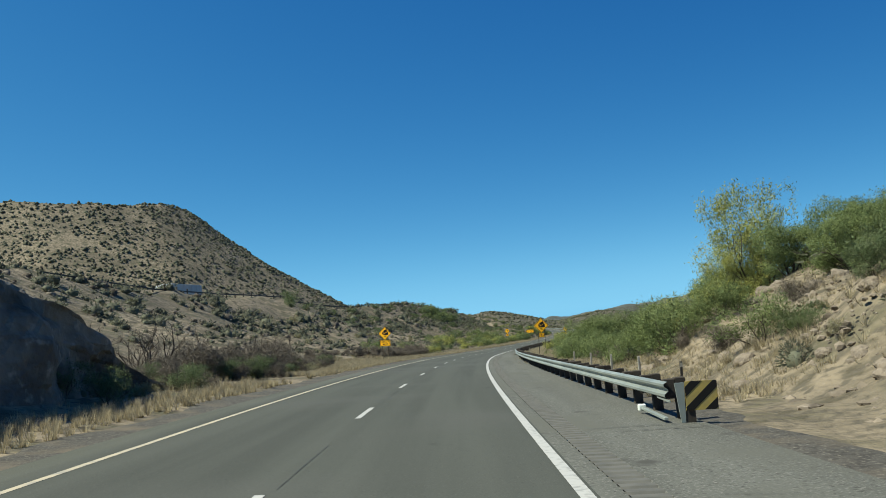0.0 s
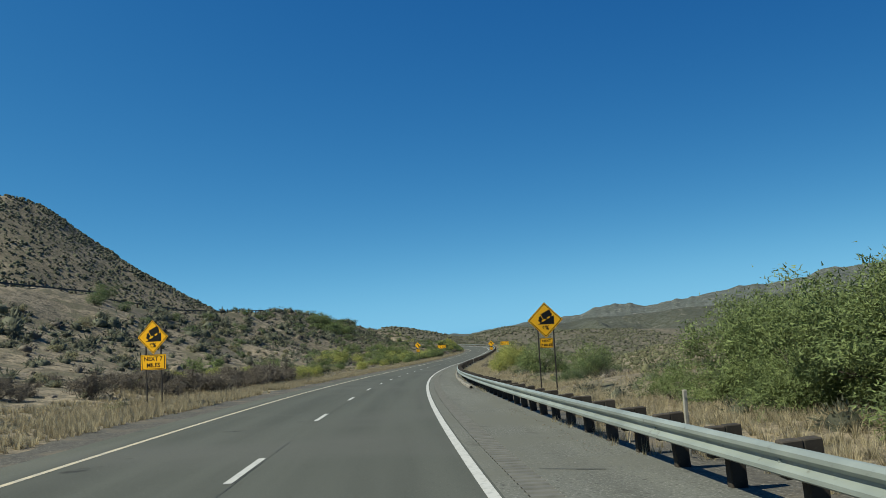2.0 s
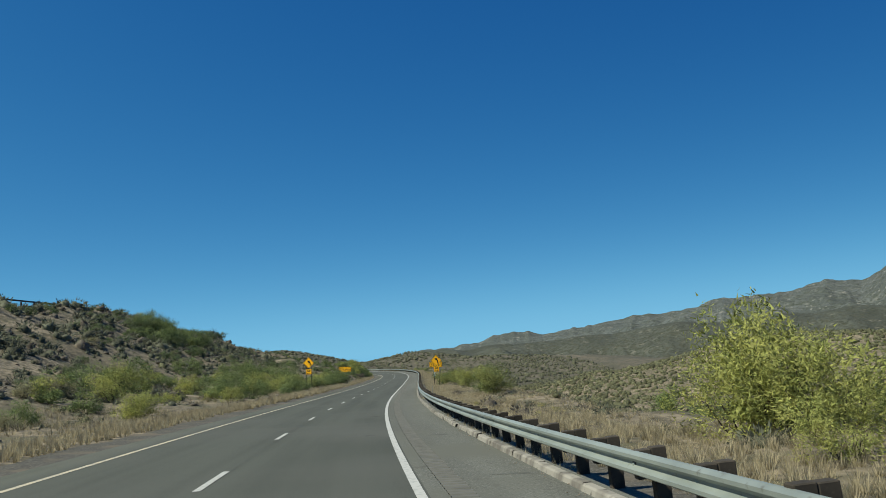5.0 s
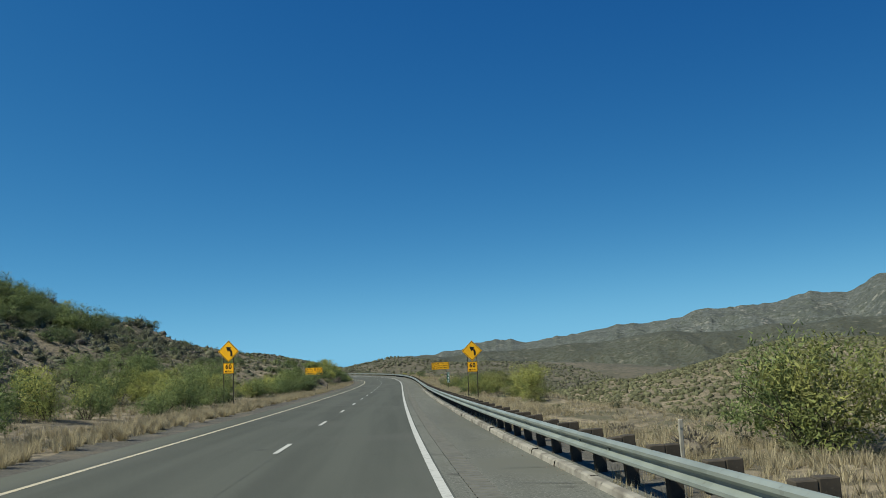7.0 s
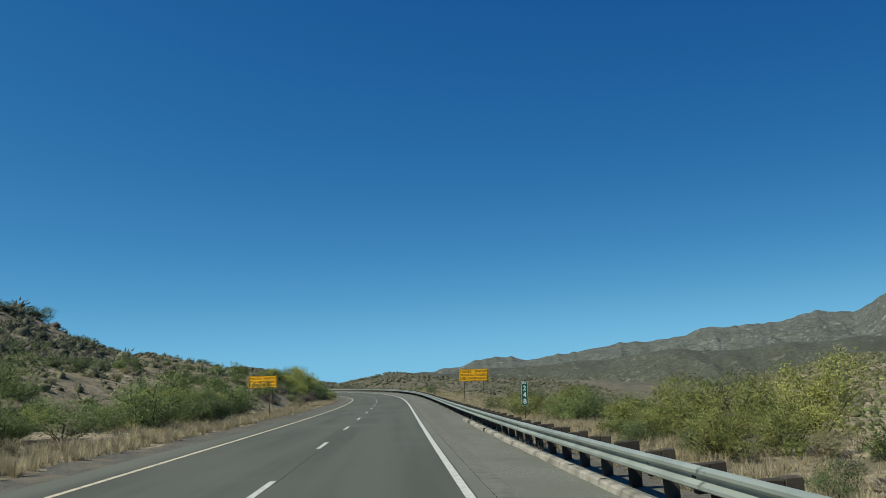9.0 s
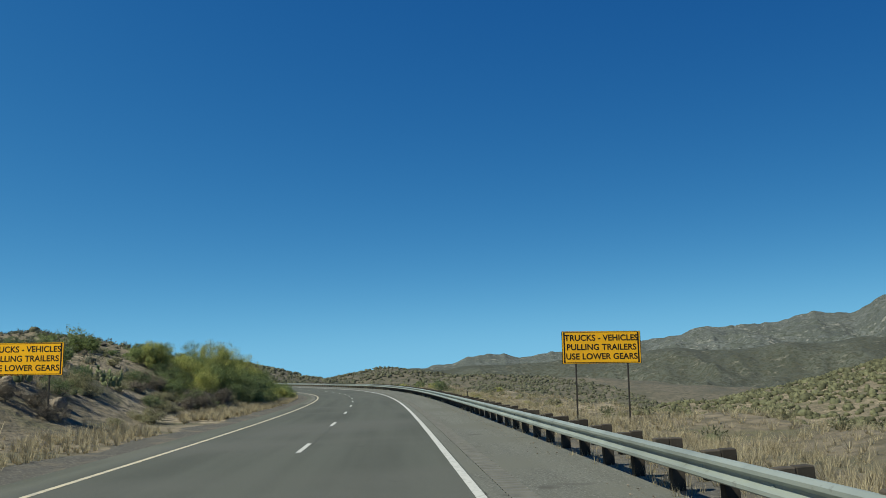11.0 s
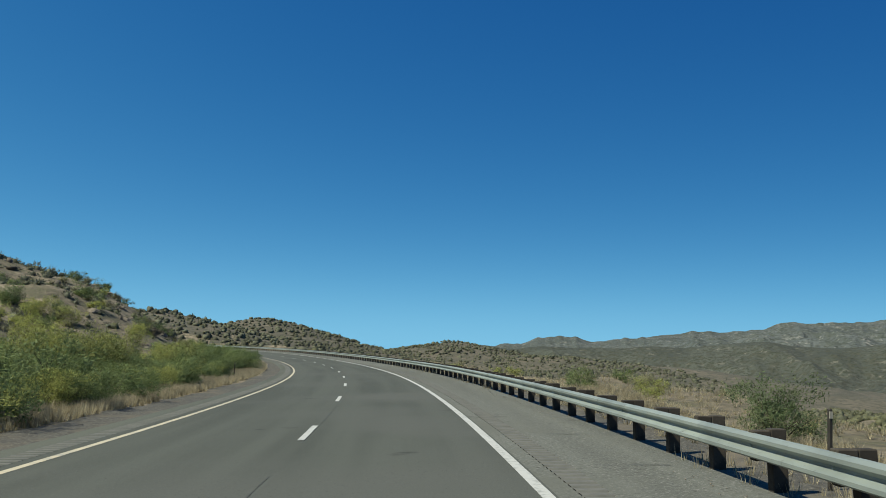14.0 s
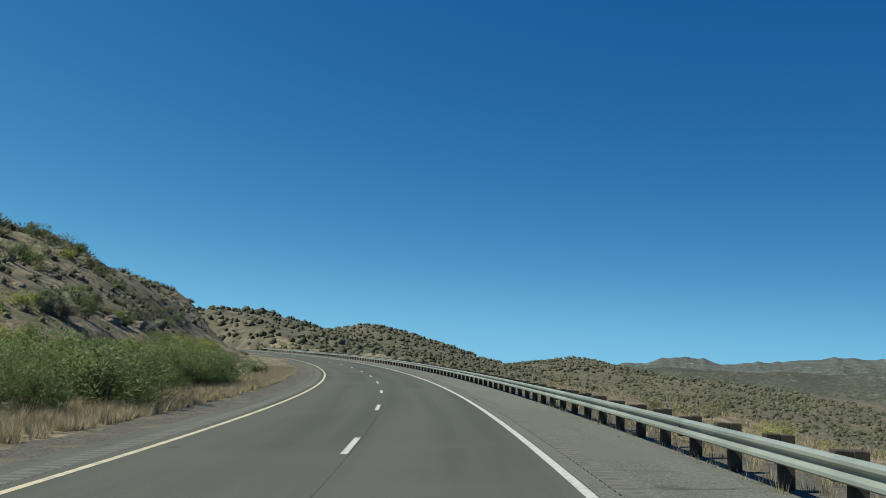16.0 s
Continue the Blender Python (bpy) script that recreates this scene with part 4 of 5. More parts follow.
# planting along the verges: kind, from s, to s, from u, to u, count, size range
PLANTING = [
    # left side
    ("dry", 38, 46, -13, -9, 7, 0.6, 0.9), ("snag", 32, 38, -15, -12, 4, 0.8, 1.0), ("snag", 24, 30, -17, -14, 3, 0.7, 0.9), ("dark", 32, 60, -13, -9, 16, 0.6, 1.0), ("snag", 59, 70, -13, -11, 5, 0.75, 1.0), ("dry", 44, 76, -12.5, -8.8, 36, 0.6, 1.1), ("dark", 52, 72, -11.5, -9, 8, 0.7, 1.0), ("olive", 36, 76, -16, -9, 24, 0.5, 0.9),
    ("dry", 40, 66, -17, -10, 14, 0.8, 1.2), ("snag", 48, 75, -22, -13, 4, 0.7, 1.0), ("dry", 66, 130, -20, -11, 34, 0.6, 1.1), ("olive", 40, 130, -22, -7.8, 26, 0.5, 1.0),
    ("lime", 105, 150, -20, -12, 7, 0.6, 1.1), ("green", 130, 200, -22, -11, 14, 0.6, 1.2), ("olive", 130, 230, -30, -10, 25, 0.6, 1.3), ("dark", 170, 300, -48, -22, 50, 0.7, 1.3), ("dark", 235, 385, -50, -30, 36, 0.8, 1.4), ("olive", 150, 330, -45, -20, 30, 1.0, 1.7),
    ("lime", 190, 300, -24, -9.5, 30, 0.8, 1.5), ("green", 205, 330, -24, -9.5, 46, 0.8, 1.6), ("ochre", 230, 300, -16, -10, 7, 0.7, 1.2), ("olive", 230, 345, -24, -9, 34, 0.5, 1.1),
    ("lime", 300, 330, -16, -11, 7, 0.9, 1.5), ("green", 282, 330, -17, -10, 12, 0.9, 1.5), ("dark", 325, 372, -28, -13, 16, 0.6, 1.1), ("olive", 330, 372, -26, -14, 16, 0.7, 1.2),
    ("mesquite", 366, 388, -15, -12, 5, 0.62, 0.8), ("palo", 376, 392, -12.5, -10, 6, 0.72, 0.88), ("palo", 366, 376, -15, -12.5, 3, 0.5, 0.58), ("dark", 373, 386, -9.6, -7.9, 8, 1.1, 1.4), ("green", 360, 405, -12, -9.5, 10, 0.9, 1.4), ("lime", 387, 400, -9.5, -7.8, 7, 0.7, 0.95), ("olive", 352, 366, -11, -8.5, 7, 0.8, 1.2), ("green", 366, 396, -12, -9.5, 7, 1.0, 1.4), ("lime", 366, 396, -14, -10, 6, 0.9, 1.4), ("dry", 356, 368, -12, -9, 6, 0.8, 1.2),
    ("green", 402, 440, -15, -11, 9, 0.8, 1.3), ("lime", 402, 446, -10.5, -8, 16, 0.5, 0.75), ("lime", 404, 412, -9, -7.4, 5, 0.75, 0.95), ("green", 404, 413, -9.2, -7.4, 8, 0.8, 1.0), ("mesquite", 394, 399, -11.8, -10.2, 4, 0.78, 0.95), ("dark", 392, 399, -9.6, -8.4, 6, 0.9, 1.2), ("mesquite", 410, 418, -17, -14, 3, 0.5, 0.62), ("lime", 410, 430, -14, -9.5, 7, 0.9, 1.3), ("green", 412, 446, -11, -8, 28, 0.55, 0.9), ("olive", 398, 404, -8.5, -7.4, 4, 0.6, 0.9), ("mesquite", 410, 445, -26, -15, 4, 0.35, 0.45), ("olive", 134, 150, -13, -8.5, 12, 0.9, 1.3), ("lime", 144, 150, -10.5, -8.8, 4, 0.7, 0.9), ("dry", 132, 146, -13, -9, 12, 0.8, 1.2), ("snag", 136, 142, -12, -10, 2, 0.7, 0.9), ("dark", 150, 175, -18, -11, 8, 0.6, 0.9), ("dark", 308, 326, -15, -10, 10, 1.0, 1.4), ("green", 330, 372, -26, -13, 14, 0.6, 1.1), ("green", 455, 520, -45, -18, 20, 0.8, 1.3), ("rabbit", 358, 376, 8.8, 12, 18, 0.45, 0.65), ("rabbit", 385, 400, 8.6, 11, 8, 0.4, 0.6), ("rabbit", 340, 470, 9, 14, 24, 0.4, 0.65), ("rabbit", 120, 200, 9, 14, 14, 0.4, 0.7), ("green", 446, 500, -16, -8.3, 38, 0.7, 1.15), ("dark", 450, 500, -16, -9, 14, 0.7, 1.1), ("mesquite", 420, 500, -20, -13, 4, 0.35, 0.45), ("ochre", 408, 440, -15, -10, 9, 0.8, 1.3), ("olive", 400, 520, -30, -11, 28, 0.8, 1.5), ("lime", 440, 520, -30, -13, 18, 0.8, 1.5),
    ("dark", 300, 385, -56, -47, 18, 1.2, 1.9), ("dark", 282, 312, -44, -35, 16, 1.5, 2.2), ("green", 284, 312, -43, -36, 6, 1.6, 2.1), ("dark", 170, 190, -52, -40, 5, 1.4, 2.0), ("palo", 296, 386, -57, -49, 5, 0.5, 0.7),
    ("mesquite", 278, 296, -46, -38, 5, 0.55, 0.75), ("lime", 141.2, 141.8, -9.3, -9.1, 1, 0.95, 1.0), ("mesquite", 304.5, 306, -10.8, -10.2, 2, 0.62, 0.7), ("dark", 303.5, 306.5, -9, -8, 3, 1.0, 1.2), ("dry", 128, 141, -13.5, -9, 22, 1.1, 1.6), ("olive", 490, 570, -34, -14, 30, 0.9, 1.6), ("dark", 480, 570, -36, -16, 22, 0.8, 1.4), ("dry", 480, 560, -30, -14, 14, 0.9, 1.4), ("mesquite", 296, 312, -40, -34, 6, 0.7, 0.95), ("snag", 18, 30, -15, -12.5, 5, 0.8, 1.0), ("dry", 45, 68, -14, -9.8, 26, 1.4, 2.0), ("snag", 46, 64, -14, -11, 5, 1.0, 1.25), ("dark", 344, 372, -13, -8.8, 12, 0.6, 1.0), ("olive", 340, 372, -14, -8.4, 22, 0.7, 1.2), ("dry", 338, 370, -13, -8.6, 10, 0.5, 0.8), ("dry", 100, 132, -12.5, -9, 24, 1.0, 1.5),
    # right side
    ("palo", 45.3, 45.5, 16.6, 16.9, 1, 1.12, 1.15), ("palo", 44.8, 45.2, 15.3, 15.7, 1, 0.8, 0.85), ("palo", 46.2, 46.6, 17.8, 18.2, 1, 0.95, 1.0), ("mesquite", 36, 43, 17, 24, 12, 0.8, 1.0), ("mesquite", 47.5, 56, 17, 25, 8, 0.85, 1.05), ("lime", 42, 50, 13, 15.5, 6, 1.0, 1.4), ("mesquite", 49, 64, 13, 18, 12, 0.55, 0.75), ("dry", 34, 60, 11, 15, 14, 0.6, 1.0), ("green", 30, 70, 10, 14, 12, 0.9, 1.5), ("dark", 18, 34, 12, 16, 5, 0.7, 1.0),
    ("mesquite", 64, 78, 14, 22, 9, 0.5, 0.7), ("mesquite", 76, 87, 12.8, 18, 13, 0.85, 1.05), ("dark", 78, 88, 11.8, 14.5, 10, 1.0, 1.4), ("green", 78, 90, 11.5, 14, 9, 0.8, 1.1), ("dark", 60, 84, 11.5, 16, 10, 0.9, 1.2), ("green", 62, 92, 11, 15, 14, 0.8, 1.2), ("olive", 20, 60, 9.5, 13, 10, 0.4, 0.8),
    ("dark", 108, 113, 11.5, 13, 4, 0.7, 0.85), ("lime", 140, 158, 10, 13, 4, 0.6, 0.9), ("lime", 163.5, 164.5, 13, 13.6, 1, 1.8, 1.85), ("lime", 165.5, 166.5, 14, 14.5, 1, 1.5, 1.6), ("lime", 161.5, 165.5, 12.2, 15.2, 3, 1.15, 1.4), ("green", 129.3, 129.7, 12.6, 13, 1, 1.45, 1.5), ("green", 130.6, 131, 13.3, 13.6, 1, 1.2, 1.25), ("dark", 119, 120, 15.2, 15.8, 1, 1.55, 1.6), ("dark", 121, 122, 17.2, 17.8, 1, 1.55, 1.6), ("green", 120, 121, 16, 17, 1, 1.5, 1.6), ("green", 125, 185, 10.5, 18, 12, 0.5, 0.9), ("olive", 90, 300, 9.5, 22, 36, 0.5, 1.2),
    ("ochre", 216.5, 217.5, 12, 12.5, 1, 1.55, 1.6), ("green", 217.5, 218.5, 12.8, 13.2, 1, 1.4, 1.5), ("lime", 257.5, 258.5, 12.6, 13.2, 1, 1.3, 1.35), ("lime", 280, 282, 15.5, 16.5, 2, 1.3, 1.5), ("ochre", 250, 292, 10, 14.5, 16, 0.6, 1.1),
    ("dark", 264, 300, 9.5, 14, 12, 0.5, 0.9), ("green", 264, 300, 9.5, 14, 6, 0.6, 0.9), ("dark", 298, 320, 9.5, 14, 10, 0.7, 1.2), ("ochre", 296, 325, 9.5, 14, 9, 0.7, 1.1), ("olive", 300, 480, 9.5, 20, 36, 0.5, 1.1),
    ("dark", 405.6, 406.6, 11, 11.3, 1, 1.0, 1.05), ("dark", 407.2, 407.8, 11.8, 12.2, 1, 0.9, 0.95), ("green", 405, 440, 11, 16, 2, 0.6, 0.8), ("lime", 380, 470, 10, 18, 6, 0.35, 0.55),
    ("green", 452, 482, -13, -8.3, 22, 0.75, 1.1), ("green", 374, 392, -11.5, -8.8, 12, 0.9, 1.2), ("lime", 376, 392, -12.5, -9.2, 6, 0.9, 1.2), ("dark", 374, 388, -10.5, -8.6, 6, 0.8, 1.0),
]
for kind, s0, s1, u0, u1, count, z0, z1 in PLANTING:
    random.seed(500 + int(s0 * 7) + int(abs(u0) * 31) + count)
    for _ in range(count):
        grow(kind, random.uniform(s0, s1), random.uniform(u0, u1), random.uniform(z0, z1), random.uniform(0.85, 1.15))
for kind in (*KINDS.values(), *COARSE.values()):
    for ob in kind:
        if ob not in used:
            for c in ob.children_recursive:
                bpy.data.objects.remove(c)
            bpy.data.objects.remove(ob)


# ---- dry grass ----
def grass(name, spots, blades, height, seed, lean=0.35):
    rs = np.random.RandomState(seed)
    n = len(spots) * blades
    c = np.repeat(spots, blades, 0)
    h = np.repeat(rs.uniform(0.55, 1.3, len(spots)), blades)[:, None] * height * rs.uniform(0.6, 1.2, (n, 1))
    a = rs.uniform(0, 2 * math.pi, n)
    out = np.stack([np.cos(a), np.sin(a), np.zeros(n)], 1)
    b = c + out * rs.uniform(0, 0.10, (n, 1)) * h / 0.4
    w = rs.uniform(0.004, 0.011, (n, 1))
    side = np.stack([-np.sin(a), np.cos(a), np.zeros(n)], 1)
    tip = b + out * h * rs.uniform(0.1, lean * 2, (n, 1))
    tip[:, 2] += h[:, 0]
    b[:, 2] -= 0.04
    v = np.stack([b - side * w, b + side * w, tip], 1).reshape(-1, 3)
    return mesh(name, v, np.arange(3 * n).reshape(-1, 3), M["straw"])


def spots(n, s0, s1, u0, u1, seed, patch=0.0):
    rs = np.random.RandomState(seed)
    s, u = rs.uniform(s0, s1, n), rs.uniform(u0, u1, n)
    q = place(s, u)
    keep = fbm(q[:, 0], q[:, 1], 7, 3) > patch
    q = q[keep]
    q[:, 2] = land(q[:, 0], q[:, 1])
    return q


tagged(new("dry_grass", grass("dry_grass", spots(11000, 0, 520, -8.8, -6.2, 1, -0.36), 30, 0.3, 2)), "straw-coloured dry grass tufts along the verge", "grass", kind="stuff")
tagged(new("dry_grass", grass("dry_grass", spots(6500, 385, 520, -9.2, -6.2, 31, -0.6), 26, 0.27, 32)), "pale dense dry grass along the bend", "grass", kind="stuff")
tagged(new("dry_grass", grass("dry_grass", spots(6500, 55, 150, -12, -6.2, 21, -0.45), 28, 0.22, 22)), "pale dense dry grass between the brush and the road", "grass", kind="stuff")
tagged(new("dry_grass", grass("dry_grass", spots(12000, 0, 490, -16, -8.0, 3, -0.03), 16, 0.36, 4)), "straw-coloured dry grass on the slope", "grass", kind="stuff")
tagged(new("dry_grass", grass("dry_grass", spots(14000, 5, 500, 11, 18, 5, -0.3), 18, 0.24, 6, 0.7)), "straw-coloured dry grass behind the guardrail", "grass", kind="stuff")
tagged(new("dry_grass", grass("dry_grass", spots(15000, 24, 490, 7.3, 11.6, 15, -0.55), 26, 0.28, 16, 0.6)), "thick pale dry grass behind the guardrail", "grass", kind="stuff")
tagged(new("rail_weeds", grass("rail_weeds", spots(2600, 30, 470, 6.3, 7.3, 7, 0.0), 14, 0.28, 8)), "dry weeds under the guardrail", "weeds", kind="stuff")


# ---- scrub on the hills ----
def shrubs(name, q, size, count, leaf, seed, mat, core):
    """Rounded shrubs: an uneven low dome of twigs for each, with leaf sprays standing out of it."""
    rs = np.random.RandomState(seed)
    n = len(q)
    L = size[:, None, None]
    a = np.linspace(0, 2 * math.pi, 7)[:6]
    stretch = rs.uniform(0.7, 1.35, (n, 1, 3)) * np.array([1, 1, 0.82])
    ring = lambda r, z: np.stack([r * np.cos(a), r * np.sin(a), z + 0 * a], 1)
    dome = np.concatenate([ring(0.42, -0.12), ring(0.46, 0.2), ring(0.27, 0.45), [[0, 0, 0.54]]])
    v0 = (dome[None] * core * rs.uniform(0.72, 1.22, (n, 19, 1)) * stretch) * L + q[:, None]
    k = np.arange(6)
    f0 = np.concatenate([np.stack([o + k, o + (k + 1) % 6, o + 6 + (k + 1) % 6], 1) for o in (0, 6)] + [np.stack([o + k, o + 6 + (k + 1) % 6, o + 6 + k], 1) for o in (0, 6)] + [np.stack([12 + k, 12 + (k + 1) % 6, 18 + 0 * k], 1)])
    f0 = (f0[None] + (np.arange(n) * 19)[:, None, None]).reshape(-1, 3)
    d = rs.normal(0, 1, (n, count, 3))
    d[:, :, 2] = np.abs(d[:, :, 2]) - 0.15
    d /= np.linalg.norm(d, axis=2)[:, :, None]
    c = q[:, None] + (d * stretch * rs.uniform(0.34, 0.58, (n, count, 1)) + [0, 0, 0.05]) * L
    face = d + rs.normal(0, 0.5, d.shape) + [0, 0, 0.2]
    e = np.cross(face, d + rs.normal(0, 0.4, d.shape))
    e /= np.linalg.norm(e, axis=2)[:, :, None]
    h = L * leaf * rs.uniform(0.6, 1.4, (n, count, 1))
    v1 = np.stack([c - d * h * 0.6 + e * h * 0.36, c - d * h * 0.6 - e * h * 0.36, c + d * h], 2).reshape(-1, 3)
    f1 = np.arange(len(v1)).reshape(-1, 3) + 19 * n
    return mesh(name, np.concatenate([v0.reshape(-1, 3), v1]), np.concatenate([f0, f1]), M[mat], True)


def hill_spots(n, x0, x1, y0, y1, seed, near, patch=-0.3, far=1e9):
    rs = np.random.RandomState(seed)
    x, y = rs.uniform(x0, x1, n), rs.uniform(y0, y1, n)
    s, u = road_coords(x, y)
    k = (np.abs(u) > near) & (np.abs(u) < far) & (fbm(x, y, 40, 3) > patch)
    k &= ~((s > 60) & (s < 128) & (u < -14) & (rs.rand(n) < 0.35))  # the sandy bank below the upper road
    k &= ~((s > 430) & (s < 585) & (u < 0) & (rs.rand(n) < 0.3))  # bare sandy slopes beside the bend
    x, y = x[k], y[k]
    return np.stack([x, y, land(x, y)], 1), rs


for name, label, n, area, near, far, lo, hi, count, leaf, mat, seed in (
    ("hillside_scrub", "low grey-green scrub beside the verge", 2600, (-40, 45, 20, 600), 10.5, 18, 0.5, 1.2, 170, 0.07, "scrub", 1),
    ("hillside_scrub", "low grey-green scrub covering the near slopes", 6500, (-40, 45, 20, 600), 17, 34, 0.7, 1.8, 70, 0.1, "scrub", 11),
    ("hillside_scrub", "grey-brown dry brush beside the verge", 1800, (-40, 45, 20, 600), 9.5, 18, 0.5, 1.2, 170, 0.07, "brush", 7),
    ("hillside_scrub", "grey-brown dry brush on the near slopes", 2800, (-40, 45, 20, 600), 17, 34, 0.6, 1.4, 60, 0.1, "brush", 17),
    ("hillside_scrub", "dark grey-green scrub covering the slopes", 10000, (-75, 45, 20, 640), 32, 75, 1.2, 2.9, 48, 0.12, "scrub", 5),
    ("hillside_scrub", "grey-brown dry brush covering the slopes", 4000, (-75, 45, 20, 640), 32, 75, 0.8, 1.8, 20, 0.14, "brush", 8),
    ("hillside_scrub", "dark scrub dotted over the big stony hill", 17000, (-260, -30, 330, 610), 45, 1e9, 0.8, 2.4, 6, 0.22, "far_scrub", 2),
    ("valley_scrub", "olive scrub behind the guardrail", 4600, (0, 140, 80, 560), 11, 20, 0.4, 1.1, 150, 0.07, "olive_scrub", 6),
    ("valley_scrub", "olive scrub on the slope below the guardrail", 8000, (0, 140, 80, 560), 19, 50, 0.7, 1.6, 45, 0.1, "olive_scrub", 16),
    ("valley_scrub", "olive scrub dotted over the valley and hillside", 42000, (40, 430, 120, 700), 48, 1e9, 1.1, 2.7, 6, 0.2, "olive_scrub", 3),
    ("hillside_scrub", "dark scrub dotted over the distant low hills", 20000, (-120, 330, 600, 1080), 25, 1e9, 1.2, 3.0, 6, 0.22, "far_scrub", 4),
):
    q, rs = hill_spots(n, *area, seed, near, -0.7 if area[1] > 100 else -0.32, far)
    size = rs.uniform(lo, hi, len(q)) * rs.uniform(0.5, 1.2, len(q))
    tagged(new(name, shrubs(name, q, size, count, leaf, seed, mat, 0.62 if count > 100 else 0.7 if count > 30 else 0.86 if count > 12 else 1.0)), label, "scrub", kind="stuff")


# ---- boulders and cacti ----
def boulder(seed):
    rs = np.random.RandomState(seed)
    bm = bmesh.new()
    bmesh.ops.create_icosphere(bm, subdivisions=3, radius=1.0)
    off = Vector(rs.uniform(-50, 50, 3))
    stretch = rs.uniform(0.7, 1.25, 3) * np.array([1, 1, 0.75])
    for v in bm.verts:
        k = 1 + 0.45 * noise.noise(v.co * 0.9 + off) + 0.2 * noise.noise(v.co * 2.3 + off) + 0.08 * noise.noise(v.co * 6 + off)
        v.co = Vector((v.co.x * k * stretch[0], v.co.y * k * stretch[1], v.co.z * k * stretch[2]))
    me = bpy.data.meshes.new("boulder")
    bm.to_mesh(me)
    bm.free()
    me.materials.append(M["stone"])
    return me


rocks = [boulder(i) for i in range(5)]
for s0, s1, u0, u1, count, lo, hi in ((20, 46, 9.6, 17, 40, 0.1, 0.42), (134, 156, -22, -15, 16, 0.35, 0.9), (30, 120, -26, -12, 22, 0.15, 0.4), (470, 540, -30, -16, 16, 0.4, 1.0), (335, 360, -20, -10, 10, 0.2, 0.45)):
    for _ in range(count):
        q, z = place(random.uniform(s0, s1), random.uniform(u0, u1)), random.uniform(lo, hi)
        h = float(land(np.array([q[0]]), np.array([q[1]]))[0])
        ob = tagged(new("boulder", random.choice(rocks)), "weathered tan boulder half sunk in the slope", "boulder", "boulders on the slopes")
        ob.matrix_basis = pose(q[0], q[1], h - 0.12 * z, random.uniform(-20, 20), random.uniform(-20, 20), random.uniform(0, 360)) @ Matrix.Diagonal((z, z, z, 1))


def cactus(s, u, seed):
    rng = random.Random(seed)
    q = place(s, u)
    h = float(land(np.array([q[0]]), np.array([q[1]]))[0])
    ob = tagged(new("prickly_pear"), "grey-green prickly pear cactus with flat round pads", "cactus", "prickly pear cacti")
    ob.matrix_basis = pose(q[0], q[1], h - 0.03, 0, 0, rng.uniform(0, 360))
    for _ in range(9):
        x, y = rng.uniform(-0.45, 0.45), rng.uniform(-0.45, 0.45)
        base, lean, yaw = Vector((x, y, 0)), rng.uniform(-20, 20), rng.uniform(0, 180)
        for k in range(rng.choice((2, 3, 4))):
            part("pad", pad_me, ob, "", pose(*base, 0, lean, yaw) @ Matrix.Diagonal((1 - 0.1 * k, 1, 1 - 0.1 * k, 1)))
            base = base + pose(0, 0, 0, 0, lean, yaw) @ Vector((rng.uniform(-0.05, 0.05), 0, 0.27 * (1 - 0.1 * k)))
            lean, yaw = lean + rng.uniform(-28, 28), yaw + rng.uniform(-40, 40)


bm = bmesh.new()
bmesh.ops.create_uvsphere(bm, u_segments=12, v_segments=7, radius=1.0)
for v in bm.verts:
    v.co = Vector((v.co.x * 0.13, v.co.y * 0.03, 0.15 + v.co.z * 0.16))
pad_me = bpy.data.meshes.new("pad")
bm.to_mesh(pad_me)
bm.free()
pad_me.materials.append(M["cactus"])
pad_me.shade_smooth()
for i in range(14):
    cactus(random.uniform(330, 356), random.uniform(-20, -11.5), i)

# a low concrete drain inlet in the verge
inlet, drop = stand(tagged(new("drain_inlet"), "low concrete drain inlet with a pale flat slab", "drain inlet"), 21.2, -8.9)
part("slab", box("slab", 1.5, 1.1, 0.12, M["concrete"], (0, 0, 0.52), 0.015), inlet, "pale concrete slab")
for x, y in ((-0.62, -0.42), (0.62, -0.42), (-0.62, 0.42), (0.62, 0.42)):
    part("pier", box("pier", 0.2, 0.2, 0.7, M["concrete"], (x, y, 0.12), 0.01), inlet)
part("back_wall", box("back_wall", 1.3, 0.12, 0.6, M["concrete"], (0, 0.45, 0.16)), inlet)


# ---- bunch grass beside the carriageway ----
def bunch(seed):
    return grass("tuft", np.zeros((1, 3)), 260, 0.62, seed, 0.5)


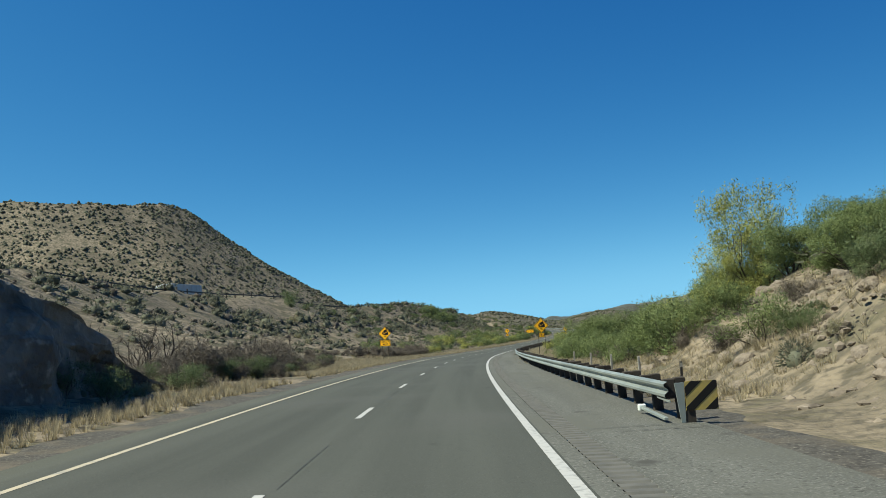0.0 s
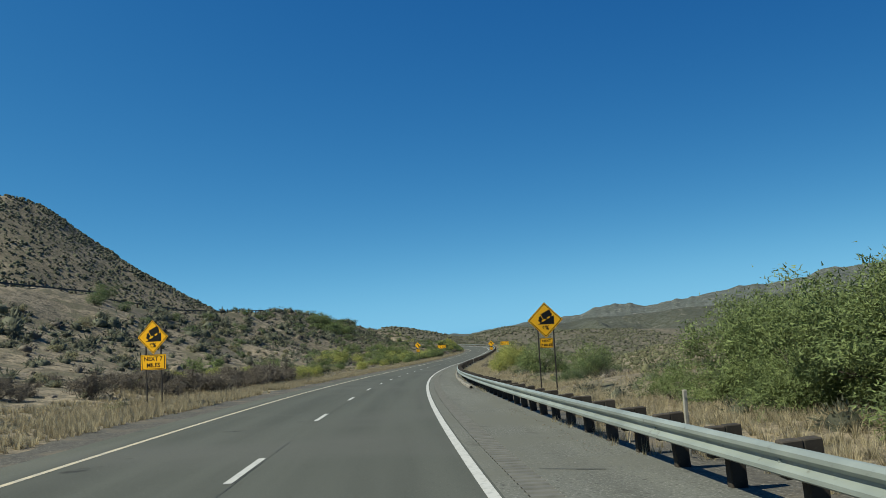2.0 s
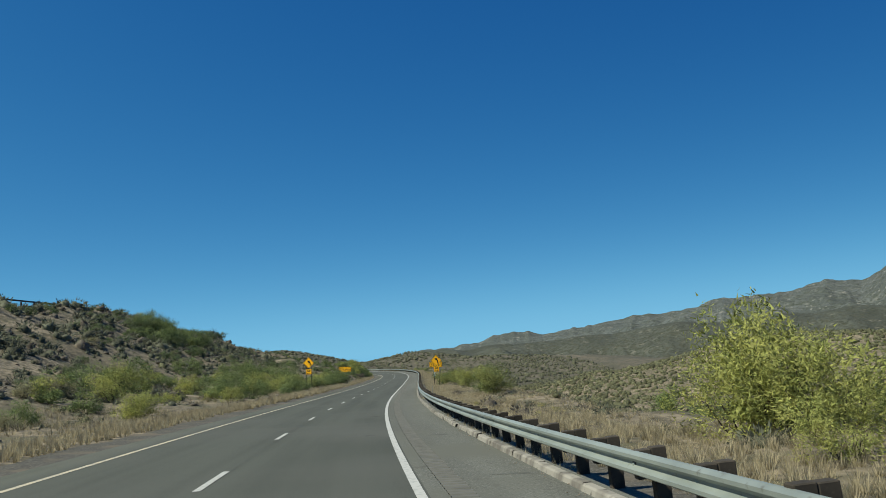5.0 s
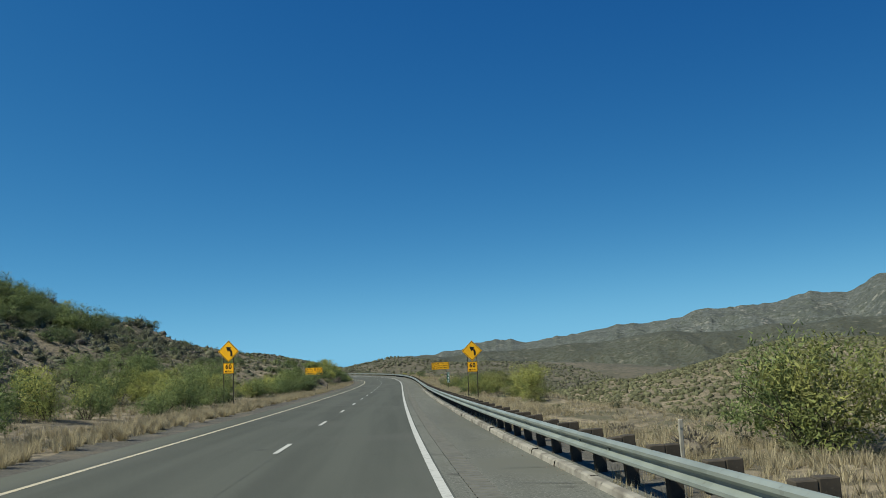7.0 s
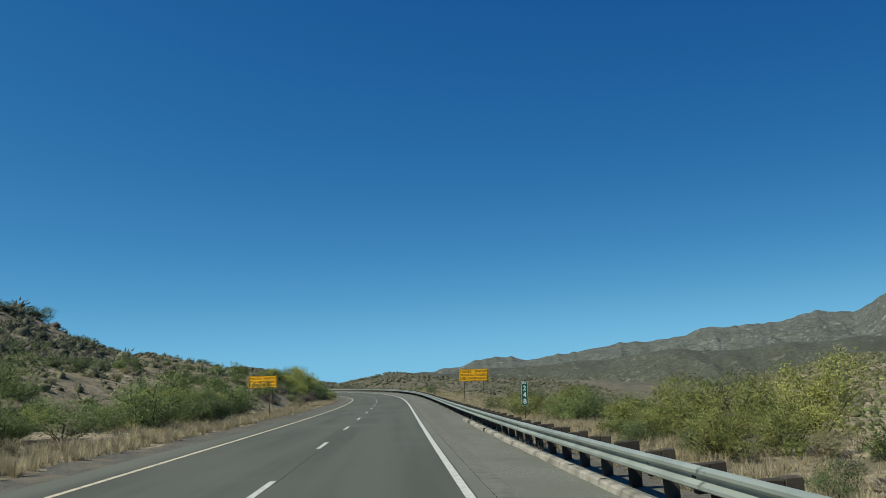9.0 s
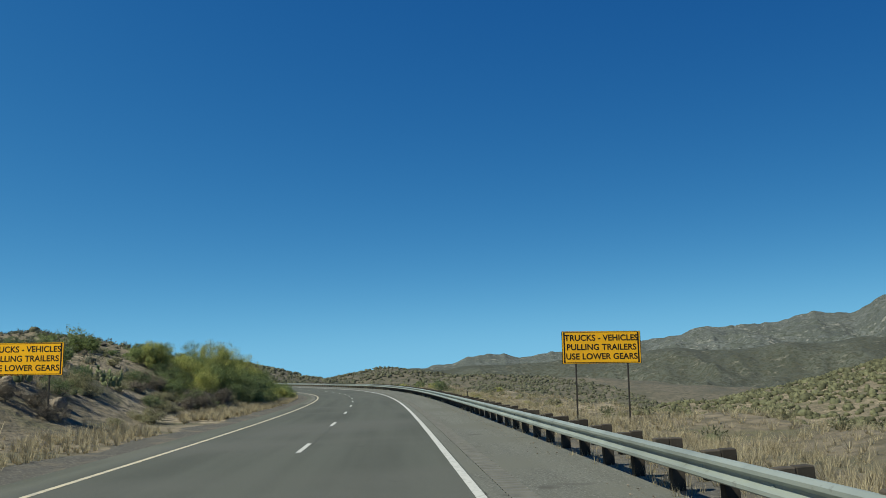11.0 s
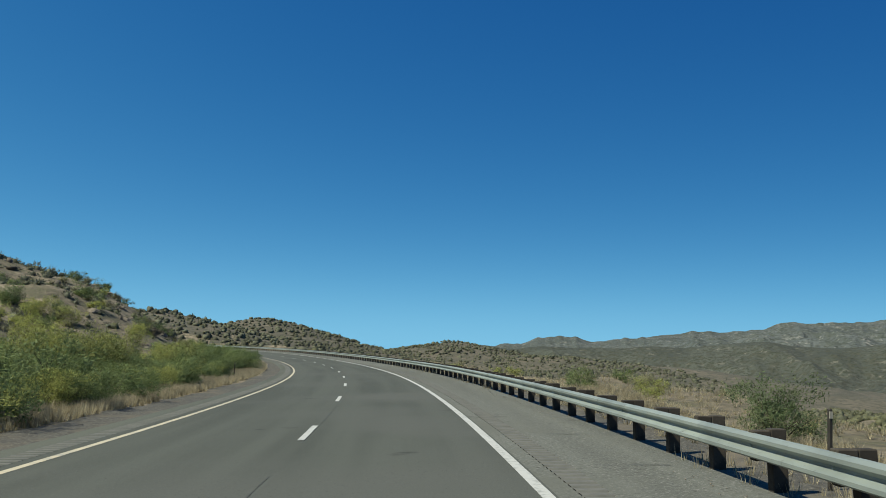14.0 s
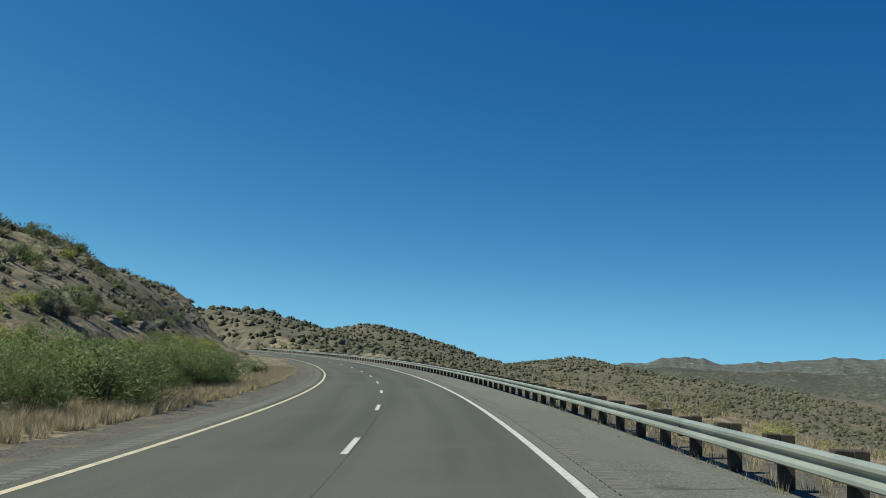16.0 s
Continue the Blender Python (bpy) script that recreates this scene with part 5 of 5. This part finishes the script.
tufts = []
for i in range(3):
    ob = tagged(new("bunch_grass"), "pale dry bunch grass tuft beside the road", "grass tuft", "verge grass tufts")
    part("blade_spray", bunch(40 + i), ob)
    tufts.append(ob)
fresh = list(tufts)
for s0, s1, u0, u1, count in ((203, 246, -7.6, -5.9, 75), (246, 300, -7.4, -6.1, 26), (348, 372, -7.8, -6.3, 22), (10, 60, -7.6, -6.2, 6), (60, 130, -9, -6.6, 8)):
    for _ in range(count):
        s, u, z = random.uniform(s0, s1), random.uniform(u0, u1), random.uniform(0.6, 1.15)
        q = place(s, u)
        h = float(land(np.array([q[0]]), np.array([q[1]]))[0])
        m = pose(q[0], q[1], h - 0.02, 0, 0, random.uniform(0, 360)) @ Matrix.Diagonal((z, z, z, 1))
        if fresh:
            fresh.pop().matrix_basis = m
        else:
            copy_thing(random.choice(tufts), m)


# ---- stones ----
def stones(name, q, size, seed):
    rs = np.random.RandomState(seed)
    ico = bmesh.new()
    bmesh.ops.create_icosphere(ico, subdivisions=1, radius=1.0)
    bv = np.array([tuple(v.co) for v in ico.verts])
    bf = np.array([[v.index for v in f.verts] for f in ico.faces])
    ico.free()
    n = len(q)
    v = bv[None] * rs.uniform(0.65, 1.25, (n, len(bv), 1)) * (rs.uniform(0.6, 1.3, (n, 1, 3)) * np.array([1, 1, 0.65])) * size[:, None, None] + q[:, None]
    f = bf[None] + (np.arange(n) * len(bv))[:, None, None]
    return mesh(name, v.reshape(-1, 3), f.reshape(-1, 3), M["stone"])


for label, n, area, near, far, lo, hi, seed in (
    ("loose tan stones scattered on the slope", 2600, (-40, 45, 5, 560), 7.5, 34, 0.04, 0.28, 1),
    ("pinkish rubble on the cut bank", 3400, (9, 24, 10, 62), 8.6, 19, 0.03, 0.17, 5),
    ("loose stones behind the guardrail", 1500, (0, 110, 5, 520), 7.6, 26, 0.03, 0.16, 2),
):
    q, rs = hill_spots(n, *area, seed, near, -0.1, far)
    tagged(new("loose_stones", stones("loose_stones", q, rs.uniform(lo, hi, len(q)) ** 1.5 / hi ** 0.5 + 0.02, seed)), label, "stones", kind="stuff")

rs = np.random.RandomState(8)
gs = rs.uniform(60, 470, 4200)
gu = 6.1 - np.abs(rs.normal(0, 0.22, len(gs)))
near_kerb = fbm(gs, 0 * gs, 6, 3) > -0.15
q = place(gs, gu)[near_kerb]
tagged(new("kerb_grit", stones("kerb_grit", q, rs.uniform(0.004, 0.018, len(q)) * rs.uniform(0.5, 1.2, len(q)), 3)), "grit and small stones along the edge of the shoulder", "stones", kind="stuff")
